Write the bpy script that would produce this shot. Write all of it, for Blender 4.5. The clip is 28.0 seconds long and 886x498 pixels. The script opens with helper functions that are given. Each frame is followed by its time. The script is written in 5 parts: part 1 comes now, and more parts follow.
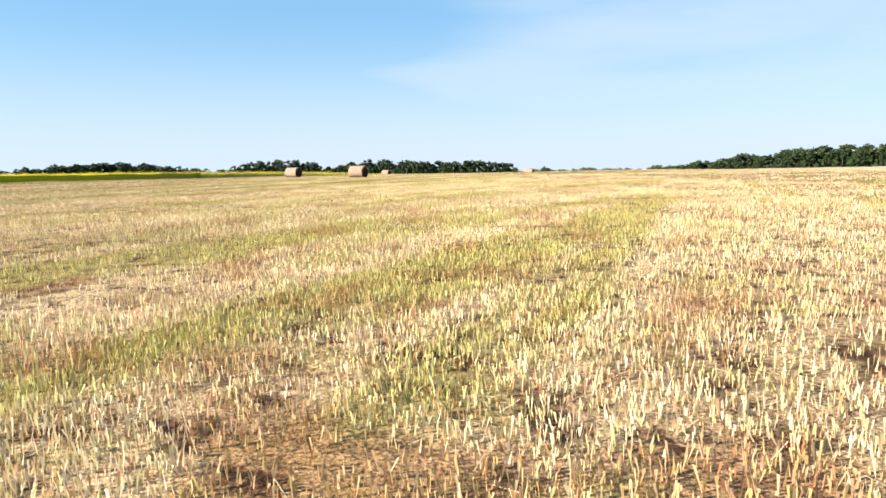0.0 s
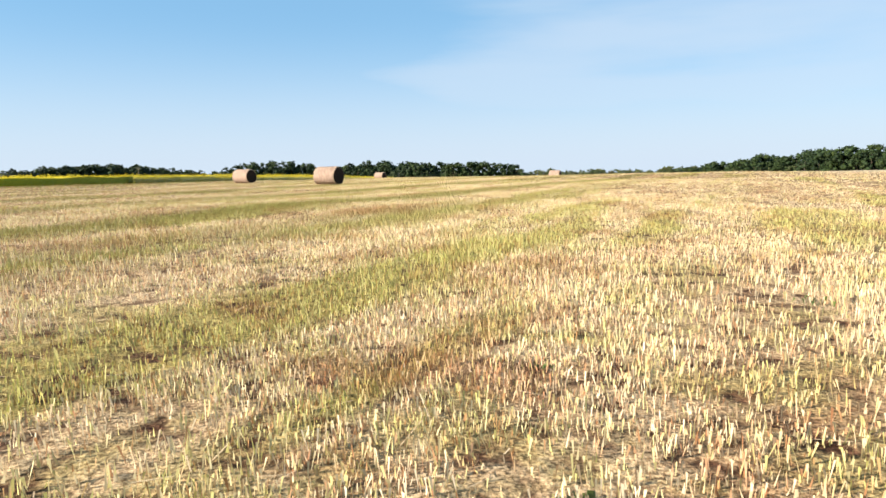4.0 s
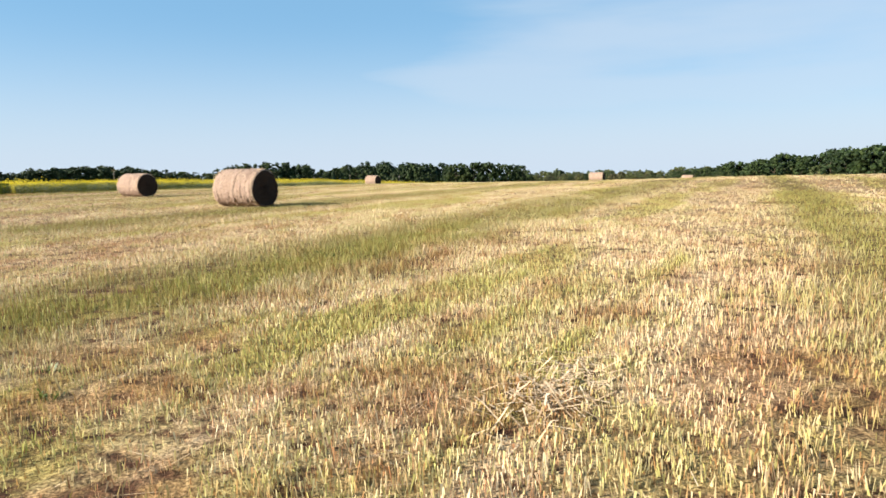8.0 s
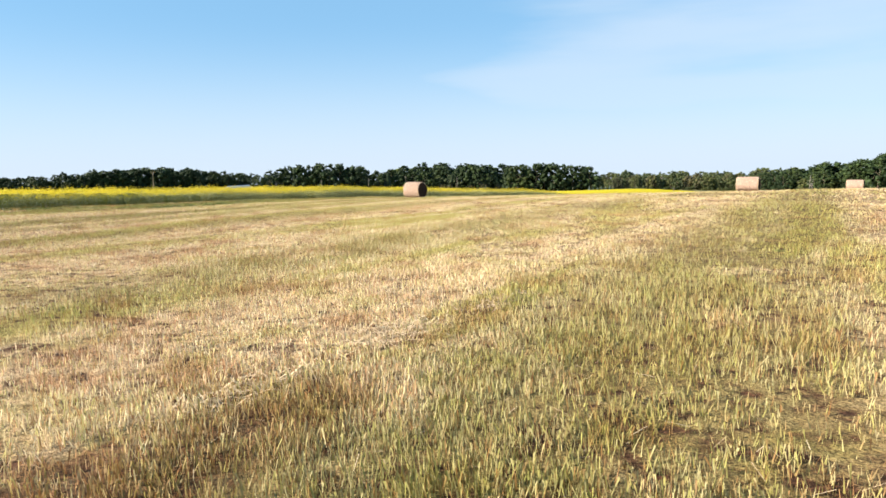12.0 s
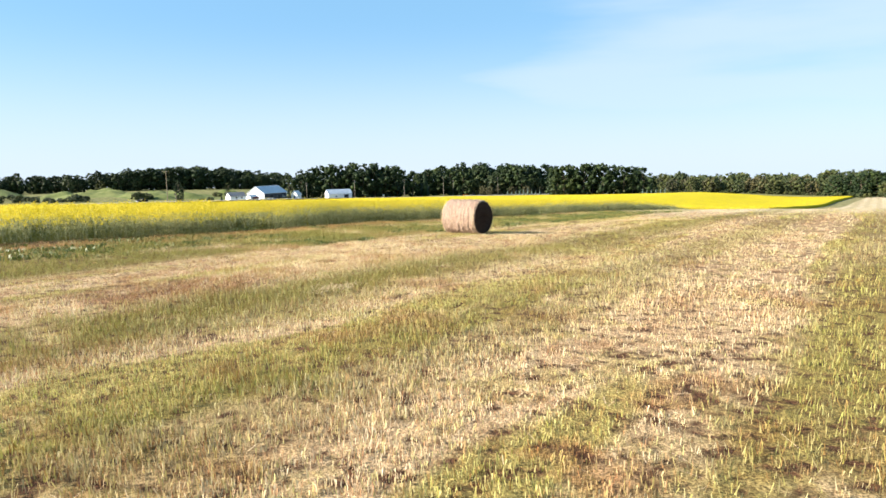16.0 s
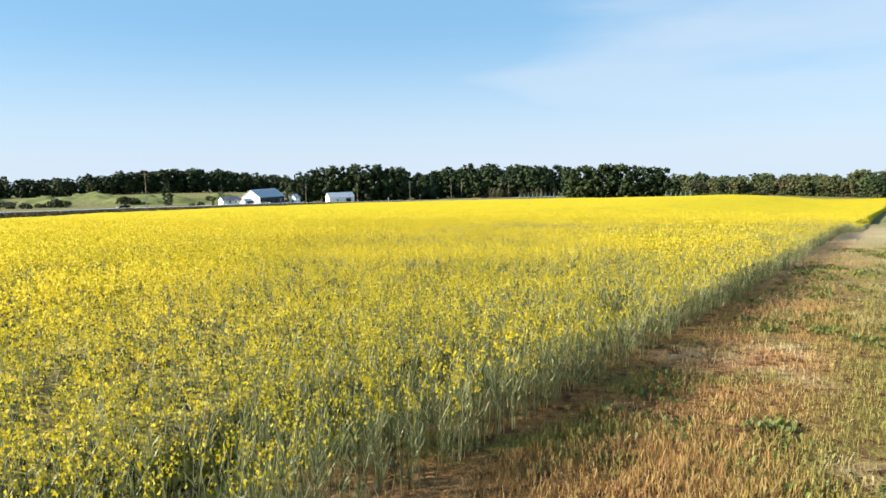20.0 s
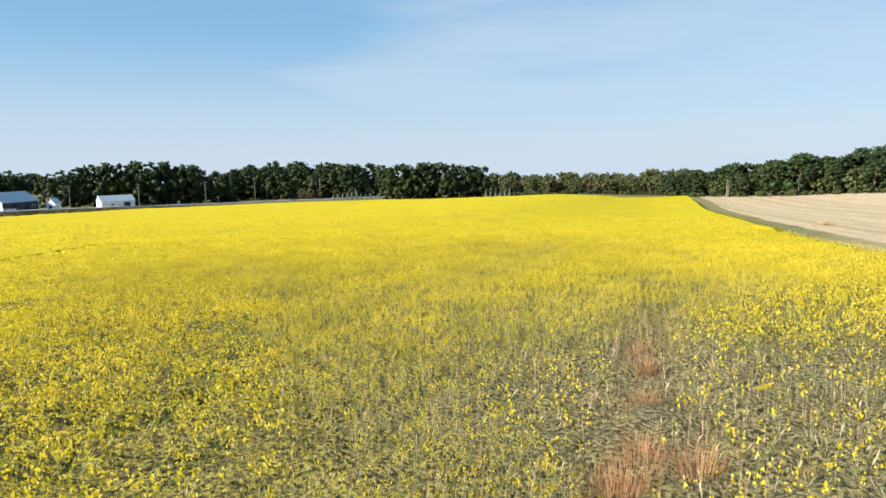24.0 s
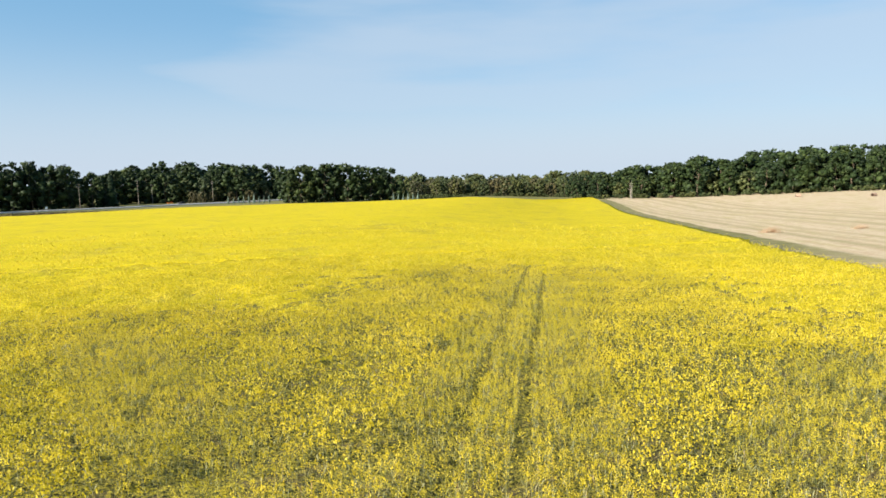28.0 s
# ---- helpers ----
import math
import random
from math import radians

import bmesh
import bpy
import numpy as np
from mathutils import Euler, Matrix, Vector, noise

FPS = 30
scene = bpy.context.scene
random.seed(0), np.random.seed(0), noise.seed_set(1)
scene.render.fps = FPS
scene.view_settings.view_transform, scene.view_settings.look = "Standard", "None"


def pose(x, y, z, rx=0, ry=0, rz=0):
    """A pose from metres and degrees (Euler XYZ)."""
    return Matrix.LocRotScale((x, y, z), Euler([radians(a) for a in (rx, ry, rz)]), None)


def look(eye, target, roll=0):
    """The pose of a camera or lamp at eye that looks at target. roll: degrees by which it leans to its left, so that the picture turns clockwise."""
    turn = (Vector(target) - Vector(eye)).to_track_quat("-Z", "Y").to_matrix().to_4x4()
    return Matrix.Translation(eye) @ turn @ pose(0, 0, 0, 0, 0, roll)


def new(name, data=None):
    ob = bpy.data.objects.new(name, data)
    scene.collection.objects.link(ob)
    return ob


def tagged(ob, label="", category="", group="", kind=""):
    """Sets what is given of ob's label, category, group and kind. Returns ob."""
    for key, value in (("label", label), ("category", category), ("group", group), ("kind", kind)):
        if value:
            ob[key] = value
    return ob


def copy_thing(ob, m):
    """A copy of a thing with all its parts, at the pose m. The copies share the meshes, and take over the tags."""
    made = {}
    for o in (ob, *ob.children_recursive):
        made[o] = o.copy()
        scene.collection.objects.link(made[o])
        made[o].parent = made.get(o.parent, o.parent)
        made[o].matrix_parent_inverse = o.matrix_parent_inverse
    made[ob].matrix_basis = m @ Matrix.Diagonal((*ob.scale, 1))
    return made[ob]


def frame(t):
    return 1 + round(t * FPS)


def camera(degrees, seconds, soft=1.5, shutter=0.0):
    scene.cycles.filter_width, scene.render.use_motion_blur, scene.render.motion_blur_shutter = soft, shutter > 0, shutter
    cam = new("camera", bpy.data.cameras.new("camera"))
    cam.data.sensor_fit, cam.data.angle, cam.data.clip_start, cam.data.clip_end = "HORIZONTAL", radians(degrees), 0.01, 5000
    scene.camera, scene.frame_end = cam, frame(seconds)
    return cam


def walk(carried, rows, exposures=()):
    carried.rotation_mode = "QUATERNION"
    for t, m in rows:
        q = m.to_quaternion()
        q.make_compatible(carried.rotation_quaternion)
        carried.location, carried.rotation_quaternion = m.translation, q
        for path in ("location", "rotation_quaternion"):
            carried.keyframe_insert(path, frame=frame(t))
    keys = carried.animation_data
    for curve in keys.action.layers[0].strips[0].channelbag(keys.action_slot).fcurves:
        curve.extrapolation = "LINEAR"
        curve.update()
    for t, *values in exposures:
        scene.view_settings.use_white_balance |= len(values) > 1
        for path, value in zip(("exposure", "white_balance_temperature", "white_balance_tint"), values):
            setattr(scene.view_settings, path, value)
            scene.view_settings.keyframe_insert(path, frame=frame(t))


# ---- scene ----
cam = camera(68.7, 28.0, soft=1.6)
PATH = [
    (0, pose(0.00, -0.00, 1.90, 82.27, 1.02, -0.10)),
    (1, pose(-0.15, 7.22, 1.87, 82.33, 1.05, -0.06)),
    (2, pose(-0.49, 14.47, 1.81, 82.34, 0.99, -0.01)),
    (3, pose(-0.85, 21.70, 1.73, 82.39, 1.00, -0.03)),
    (3.5, pose(-1.00, 25.30, 1.70, 82.38, 1.02, -0.02)),
    (5.5, pose(-1.74, 39.51, 1.51, 82.48, 1.15, 0.02)),
    (6, pose(-1.88, 43.05, 1.49, 82.48, 1.18, 0.06)),
    (7, pose(-2.33, 50.12, 1.52, 82.51, 1.16, 0.04)),
    (8, pose(-2.83, 57.14, 1.54, 82.49, 1.19, 0.01)),
    (9, pose(-3.16, 64.15, 1.49, 82.52, 1.22, 0.04)),
    (10, pose(-3.61, 71.69, 1.48, 82.51, 1.20, 0.01)),
    (10.5, pose(-3.84, 75.60, 1.49, 82.54, 1.33, 1.14)),
    (11, pose(-4.08, 79.63, 1.50, 82.62, 1.36, 2.74)),
    (11.5, pose(-4.36, 83.79, 1.51, 82.67, 1.32, 4.05)),
    (12, pose(-4.64, 88.08, 1.51, 82.70, 1.25, 5.11)),
    (12.5, pose(-5.03, 92.28, 1.50, 82.71, 1.26, 6.15)),
    (14.5, pose(-7.51, 107.74, 1.39, 82.72, 1.11, 7.33)),
    (15, pose(-8.19, 111.73, 1.43, 82.76, 1.08, 8.36)),
    (16, pose(-9.51, 119.78, 1.53, 82.77, 1.01, 8.40)),
    (16.5, pose(-10.44, 123.60, 1.60, 82.78, 1.01, 8.38)),
    (17, pose(-11.58, 127.35, 1.64, 82.79, 1.02, 8.36)),
    (17.5, pose(-12.94, 131.00, 1.63, 82.80, 1.03, 8.37)),
    (18, pose(-14.42, 134.55, 1.56, 82.81, 1.05, 8.39)),
    (18.5, pose(-15.84, 138.12, 1.49, 82.83, 1.09, 8.41)),
    (19, pose(-17.19, 141.80, 1.44, 82.85, 1.14, 8.44)),
    (19.5, pose(-18.47, 145.50, 1.41, 82.87, 1.17, 8.43)),
    (20, pose(-19.62, 149.35, 1.43, 82.90, 1.21, 8.42)),
    (20.5, pose(-20.63, 153.31, 1.43, 82.90, 1.24, 8.43)),
    (21, pose(-21.48, 157.31, 1.46, 82.90, 1.27, 8.45)),
    (21.5, pose(-22.43, 161.87, 1.49, 82.93, 1.37, 8.46)),
    (23.5, pose(-25.96, 182.77, 1.53, 82.60, 1.11, -0.71)),
    (24, pose(-26.54, 186.48, 1.54, 82.43, 0.97, -8.66)),
    (24.5, pose(-27.01, 189.85, 1.55, 82.30, 0.86, -15.22)),
    (25, pose(-27.35, 192.95, 1.57, 82.29, 0.77, -16.66)),
    (25.5, pose(-27.59, 195.92, 1.60, 82.29, 0.81, -16.68)),
    (26, pose(-27.63, 198.78, 1.66, 82.30, 0.84, -17.68)),
    (26.5, pose(-27.67, 201.08, 1.74, 82.32, 0.77, -17.85)),
    (27, pose(-27.78, 202.65, 1.81, 82.34, 0.72, -17.74)),
    (27.5, pose(-27.90, 203.51, 1.88, 82.39, 0.77, -17.65)),
    (28, pose(-27.94, 203.82, 1.92, 82.37, 0.76, -17.54)),
]
walk(cam, PATH, exposures=[(0, 1.84), (2, 1.86), (3.5, 1.72), (6, 1.68), (8, 1.62), (9.5, 1.64), (12, 1.80), (15, 1.92), (17, 1.88), (18, 1.74), (20, 1.74), (22, 1.64), (25, 1.54), (28, 1.52)])

# ---------------------------------------------------------------- light
SUN_AZ = math.atan2(-0.30, -0.95)      # the side of the sky the sun stands in, seen from the field
SUN_EL = radians(24.5)
world = bpy.data.worlds.new("sky")
scene.world = world
world.use_nodes = True
wn, wl = world.node_tree.nodes, world.node_tree.links
bg = wn["Background"]
sky = wn.new("ShaderNodeTexSky")
sky.sky_type = 'NISHITA'
sky.sun_disc = False
sky.sun_elevation = SUN_EL
sky.sun_rotation = math.pi / 2 - SUN_AZ
sky.air_density, sky.dust_density, sky.ozone_density = 0.85, 0.10, 1.6
# clear blue air, thin high cloud thickening to the north-east, pale haze low over the horizon
tc = wn.new("ShaderNodeTexCoord")
mp = wn.new("ShaderNodeMapping")
mp.inputs["Rotation"].default_value = (0, radians(12), radians(25))
mp.inputs["Scale"].default_value = (1.1, 1.6, 7.0)
cn = wn.new("ShaderNodeTexNoise")
cn.inputs["Scale"].default_value = 1.2
cn.inputs["Detail"].default_value = 5
cn.inputs["Roughness"].default_value = 0.5
side = wn.new("ShaderNodeVectorMath")
side.operation = 'DOT_PRODUCT'
side.inputs[1].default_value = (0.62, 0.78, 0.10)
lift = wn.new("ShaderNodeMath")
lift.operation = 'MULTIPLY_ADD'
lift.inputs[1].default_value = 0.75
cr = wn.new("ShaderNodeMapRange")
cr.interpolation_type = 'SMOOTHSTEP'
cr.inputs["From Min"].default_value, cr.inputs["From Max"].default_value = 1.02, 1.32
cr.inputs["To Min"].default_value, cr.inputs["To Max"].default_value = 0.0, 0.62
hz = wn.new("ShaderNodeSeparateXYZ")
hr = wn.new("ShaderNodeMapRange")
hr.interpolation_type = 'SMOOTHSTEP'
hr.inputs["From Min"].default_value, hr.inputs["From Max"].default_value = -0.04, 0.22
hr.inputs["To Min"].default_value, hr.inputs["To Max"].default_value = 0.95, 0.0
hm = wn.new("ShaderNodeMath")
hm.operation = 'MAXIMUM'
blue = wn.new("ShaderNodeMix")
blue.data_type = 'RGBA'
blue.inputs["Factor"].default_value = 0.65
blue.inputs["B"].default_value = (1.55, 3.45, 5.35, 1)
mixc = wn.new("ShaderNodeMix")
mixc.data_type = 'RGBA'
mixc.inputs["B"].default_value = (4.05, 4.75, 5.6, 1)
wl.new(tc.outputs["Generated"], mp.inputs["Vector"])
wl.new(mp.outputs["Vector"], cn.inputs["Vector"])
wl.new(tc.outputs["Generated"], side.inputs[0])
wl.new(side.outputs["Value"], lift.inputs[0])
wl.new(cn.outputs["Fac"], lift.inputs[2])
wl.new(lift.outputs[0], cr.inputs["Value"])
wl.new(tc.outputs["Generated"], hz.inputs[0])
wl.new(hz.outputs["Z"], hr.inputs["Value"])
wl.new(hr.outputs["Result"], hm.inputs[0])
wl.new(cr.outputs["Result"], hm.inputs[1])
wl.new(hm.outputs[0], mixc.inputs["Factor"])
wl.new(sky.outputs["Color"], blue.inputs["A"])
wl.new(blue.outputs["Result"], mixc.inputs["A"])
wl.new(mixc.outputs["Result"], bg.inputs["Color"])
bg.inputs["Strength"].default_value = 0.052

sun = new("sun", bpy.data.lights.new("sun", 'SUN'))
sun.data.energy = 5.0
sun.data.angle = radians(0.6)
sun.data.color = (1.0, 0.93, 0.82)
to_sun = Vector((math.cos(SUN_AZ) * math.cos(SUN_EL), math.sin(SUN_AZ) * math.cos(SUN_EL), math.sin(SUN_EL)))
sun.matrix_world = look(to_sun * 200, (0, 0, 0))

# ---------------------------------------------------------------- materials
def material(name, rough=0.8, metal=0.0, spec=0.3):
    m = bpy.data.materials.new(name)
    m.use_nodes = True
    b = m.node_tree.nodes["Principled BSDF"]
    b.inputs["Roughness"].default_value = rough
    b.inputs["Metallic"].default_value = metal
    b.inputs["Specular IOR Level"].default_value = spec
    return m, m.node_tree.nodes, m.node_tree.links, b


def ramp(nodes, links, fac, stops):
    r = nodes.new("ShaderNodeValToRGB")
    e = r.color_ramp.elements
    while len(e) < len(stops):
        e.new(0.5)
    for k, (p, col) in zip(e, stops):
        k.position, k.color = p, (*col, 1)
    links.new(fac, r.inputs["Fac"])
    return r.outputs["Color"]


def noise_at(nodes, links, vec, scale, detail=3.0, rough=0.55):
    n = nodes.new("ShaderNodeTexNoise")
    n.inputs["Scale"].default_value = scale
    n.inputs["Detail"].default_value = detail
    n.inputs["Roughness"].default_value = rough
    links.new(vec, n.inputs["Vector"])
    return n.outputs["Fac"]


def mixed(nodes, links, fac, a, b, how='MIX'):
    m = nodes.new("ShaderNodeMix")
    m.data_type, m.blend_type = 'RGBA', how
    for key, v in (("Factor", fac), ("A", a), ("B", b)):
        if isinstance(v, (int, float)):
            m.inputs[key].default_value = v
        elif isinstance(v, tuple):
            m.inputs[key].default_value = (*v, 1)
        else:
            links.new(v, m.inputs[key])
    return m.outputs["Result"]


def sums(nodes, links, op, a, b=0.0, c=None):
    m = nodes.new("ShaderNodeMath")
    m.operation = op
    for i, v in enumerate((a, b, c)):
        if v is None:
            continue
        if isinstance(v, (int, float)):
            m.inputs[i].default_value = v
        else:
            links.new(v, m.inputs[i])
    return m.outputs[0]


def smooth(nodes, links, v, lo, hi):
    m = nodes.new("ShaderNodeMapRange")
    m.interpolation_type = 'SMOOTHSTEP'
    m.inputs["From Min"].default_value, m.inputs["From Max"].default_value = lo, hi
    links.new(v, m.inputs["Value"])
    return m.outputs["Result"]


def bumped(nodes, links, b, height, strength, dist=0.05):
    n = nodes.new("ShaderNodeBump")
    n.inputs["Strength"].default_value = strength
    n.inputs["Distance"].default_value = dist
    links.new(height, n.inputs["Height"])
    links.new(n.outputs["Normal"], b.inputs["Normal"])


def plain(name, col, rough=0.7, metal=0.0, var=0.25, scale=3.0, spec=0.3, bump=0.15):
    """A painted, wooden or metal surface with stains and grain at two sizes."""
    m, n, l, b = material(name, rough, metal, spec)
    t = n.new("ShaderNodeTexCoord")
    f = noise_at(n, l, t.outputs["Object"], scale, 5)
    g = noise_at(n, l, t.outputs["Object"], scale * 9, 3)
    lo = tuple(c * (1 - var) for c in col)
    hi = tuple(min(1, c * (1 + var * 0.7)) for c in col)
    c1 = ramp(n, l, f, [(0.3, lo), (0.7, hi)])
    c2 = mixed(n, l, 0.25, c1, ramp(n, l, g, [(0.3, lo), (0.7, hi)]))
    l.new(c2, b.inputs["Base Color"])
    bumped(n, l, b, g, bump, 0.02)
    return m


# Field directions: everything is drilled and cut along D; s is the distance across it.
DX, DY = 0.43, 0.903
# green regrowth along the swaths: s, half width, strength
GREEN_ROWS = [(-7.6, 1.1, 0.25), (-20.6, 1.5, 0.5), (-25.2, 1.3, 1.0), (-33.3, 2.0, 0.9), (-43.4, 2.2, 0.85), (-51.0, 1.4, 0.6), (-60.0, 1.1, 0.7), (-64.5, 1.1, 0.65), (-68.7, 1.6, 1.0)]
# bare, rusty spots: x, y, half width, half length along the swath
RUST_SPOTS = [(-2.7, 45.1, 0.9, 2.4), (-3.4, 66.8, 0.5, 1.8), (-16.2, 131.6, 1.2, 2.0), (-6.9, 90.6, 0.7, 2.0), (-2.9, 56.0, 0.5, 1.6)]


def field_group():
    """Colour of the cut field: straw, rust and olive drawn out along the swaths."""
    g = bpy.data.node_groups.new("field_colour", 'ShaderNodeTree')
    g.interface.new_socket("Colour", in_out='OUTPUT', socket_type='NodeSocketColor')
    g.interface.new_socket("Green", in_out='OUTPUT', socket_type='NodeSocketFloat')
    g.interface.new_socket("Bare", in_out='OUTPUT', socket_type='NodeSocketFloat')
    n, l = g.nodes, g.links
    out = n.new("NodeGroupOutput")
    geo = n.new("ShaderNodeNewGeometry")
    sep = n.new("ShaderNodeSeparateXYZ")
    l.new(geo.outputs["Position"], sep.inputs[0])
    x, y = sep.outputs["X"], sep.outputs["Y"]
    s = sums(n, l, 'SUBTRACT', sums(n, l, 'MULTIPLY', x, DY), sums(n, l, 'MULTIPLY', y, DX))
    a = sums(n, l, 'ADD', sums(n, l, 'MULTIPLY', x, DX), sums(n, l, 'MULTIPLY', y, DY))
    wob = sums(n, l, 'MULTIPLY', sums(n, l, 'SUBTRACT', noise_at(n, l, geo.outputs["Position"], 0.11, 2), 0.5), 1.8)
    sw = sums(n, l, 'ADD', s, wob)
    long = n.new("ShaderNodeCombineXYZ")
    l.new(sums(n, l, 'MULTIPLY', sw, 0.42), long.inputs[0])
    l.new(sums(n, l, 'MULTIPLY', a, 0.045), long.inputs[1])
    f1 = noise_at(n, l, long.outputs[0], 1.0, 4, 0.6)
    base = ramp(n, l, f1, [(0.28, (0.50, 0.34, 0.21)), (0.38, STRAW_TAN), (0.47, STRAW_PALE), (0.52, STRAW_PALE), (0.58, STRAW_OLIVE)])
    patch = noise_at(n, l, geo.outputs["Position"], 0.5, 5, 0.65)
    base = mixed(n, l, sums(n, l, 'MULTIPLY', smooth(n, l, patch, 0.50, 0.68), 0.5), base, STRAW_PALE)
    base = mixed(n, l, sums(n, l, 'MULTIPLY', smooth(n, l, noise_at(n, l, geo.outputs["Position"], 1.3, 4, 0.65), 0.48, 0.62), 0.6), base, STRAW_OLIVE)
    rust = noise_at(n, l, geo.outputs["Position"], 0.9, 3, 0.6)
    base = mixed(n, l, sums(n, l, 'MULTIPLY', smooth(n, l, rust, 0.50, 0.64), 0.6), base, STRAW_RUST)
    reds = None
    ragged = sums(n, l, 'MULTIPLY', sums(n, l, 'SUBTRACT', noise_at(n, l, geo.outputs["Position"], 0.8, 4, 0.65), 0.5), 2.4)
    for cx, cy, w, long_r in RUST_SPOTS:
        ds = sums(n, l, 'POWER', sums(n, l, 'MULTIPLY', sums(n, l, 'SUBTRACT', s, cx * DY - cy * DX), 1.0 / w), 2.0)
        da = sums(n, l, 'POWER', sums(n, l, 'MULTIPLY', sums(n, l, 'SUBTRACT', a, cx * DX + cy * DY), 1.0 / long_r), 2.0)
        d = sums(n, l, 'ADD', sums(n, l, 'SQRT', sums(n, l, 'ADD', ds, da)), ragged)
        v = sums(n, l, 'SUBTRACT', 1.0, smooth(n, l, d, 0.6, 1.5))
        reds = v if reds is None else sums(n, l, 'MAXIMUM', reds, v)
    base = mixed(n, l, sums(n, l, 'MULTIPLY', sums(n, l, 'MULTIPLY', reds, 0.85), smooth(n, l, noise_at(n, l, geo.outputs["Position"], 3.5, 4, 0.65), 0.36, 0.56)), base, STRAW_RUST)
    green = None
    for s0, w, k in GREEN_ROWS:
        d = sums(n, l, 'ABSOLUTE', sums(n, l, 'SUBTRACT', sw, s0))
        v = sums(n, l, 'MULTIPLY', sums(n, l, 'SUBTRACT', 1.0, smooth(n, l, d, w * 0.2, w * 1.5)), k)
        green = v if green is None else sums(n, l, 'MAXIMUM', green, v)
    # weedy headland beside the crop
    margin = smooth(n, l, sums(n, l, 'MULTIPLY', sw, -1.0), 75.6, 77.4)
    near = sums(n, l, 'SUBTRACT', 1.0, smooth(n, l, sums(n, l, 'ABSOLUTE', sums(n, l, 'SUBTRACT', y, 190.0)), 90.0, 150.0))
    weeds = noise_at(n, l, geo.outputs["Position"], 0.35, 4, 0.6)
    green = sums(n, l, 'MULTIPLY', green, smooth(n, l, patch, 0.30, 0.46))
    green = sums(n, l, 'MAXIMUM', green, sums(n, l, 'MULTIPLY', margin, sums(n, l, 'MULTIPLY', smooth(n, l, weeds, 0.30, 0.50), 0.95)))
    col = mixed(n, l, sums(n, l, 'MULTIPLY', green, 0.85), base, STRAW_GREEN)
    col = mixed(n, l, sums(n, l, 'MULTIPLY', margin, sums(n, l, 'MULTIPLY_ADD', smooth(n, l, weeds, 0.34, 0.56), 0.8, 0.1)), col, HEADLAND)
    rusty = sums(n, l, 'MULTIPLY', smooth(n, l, sums(n, l, 'MULTIPLY', sw, -1.0), 81.5, 83.5), smooth(n, l, rust, 0.36, 0.52))
    col = mixed(n, l, sums(n, l, 'MULTIPLY', rusty, 0.7), col, (0.40, 0.24, 0.12))
    l.new(col, out.inputs["Colour"])
    l.new(green, out.inputs["Green"])
    l.new(reds, out.inputs["Bare"])
    return g


STRAW_PALE = (0.63, 0.535, 0.385)
STRAW_TAN = (0.54, 0.43, 0.295)
STRAW_RUST = (0.34, 0.19, 0.10)
STRAW_OLIVE = (0.42, 0.39, 0.165)
STRAW_GREEN = (0.215, 0.205, 0.058)
HEADLAND = (0.235, 0.23, 0.07)
FIELD = field_group()


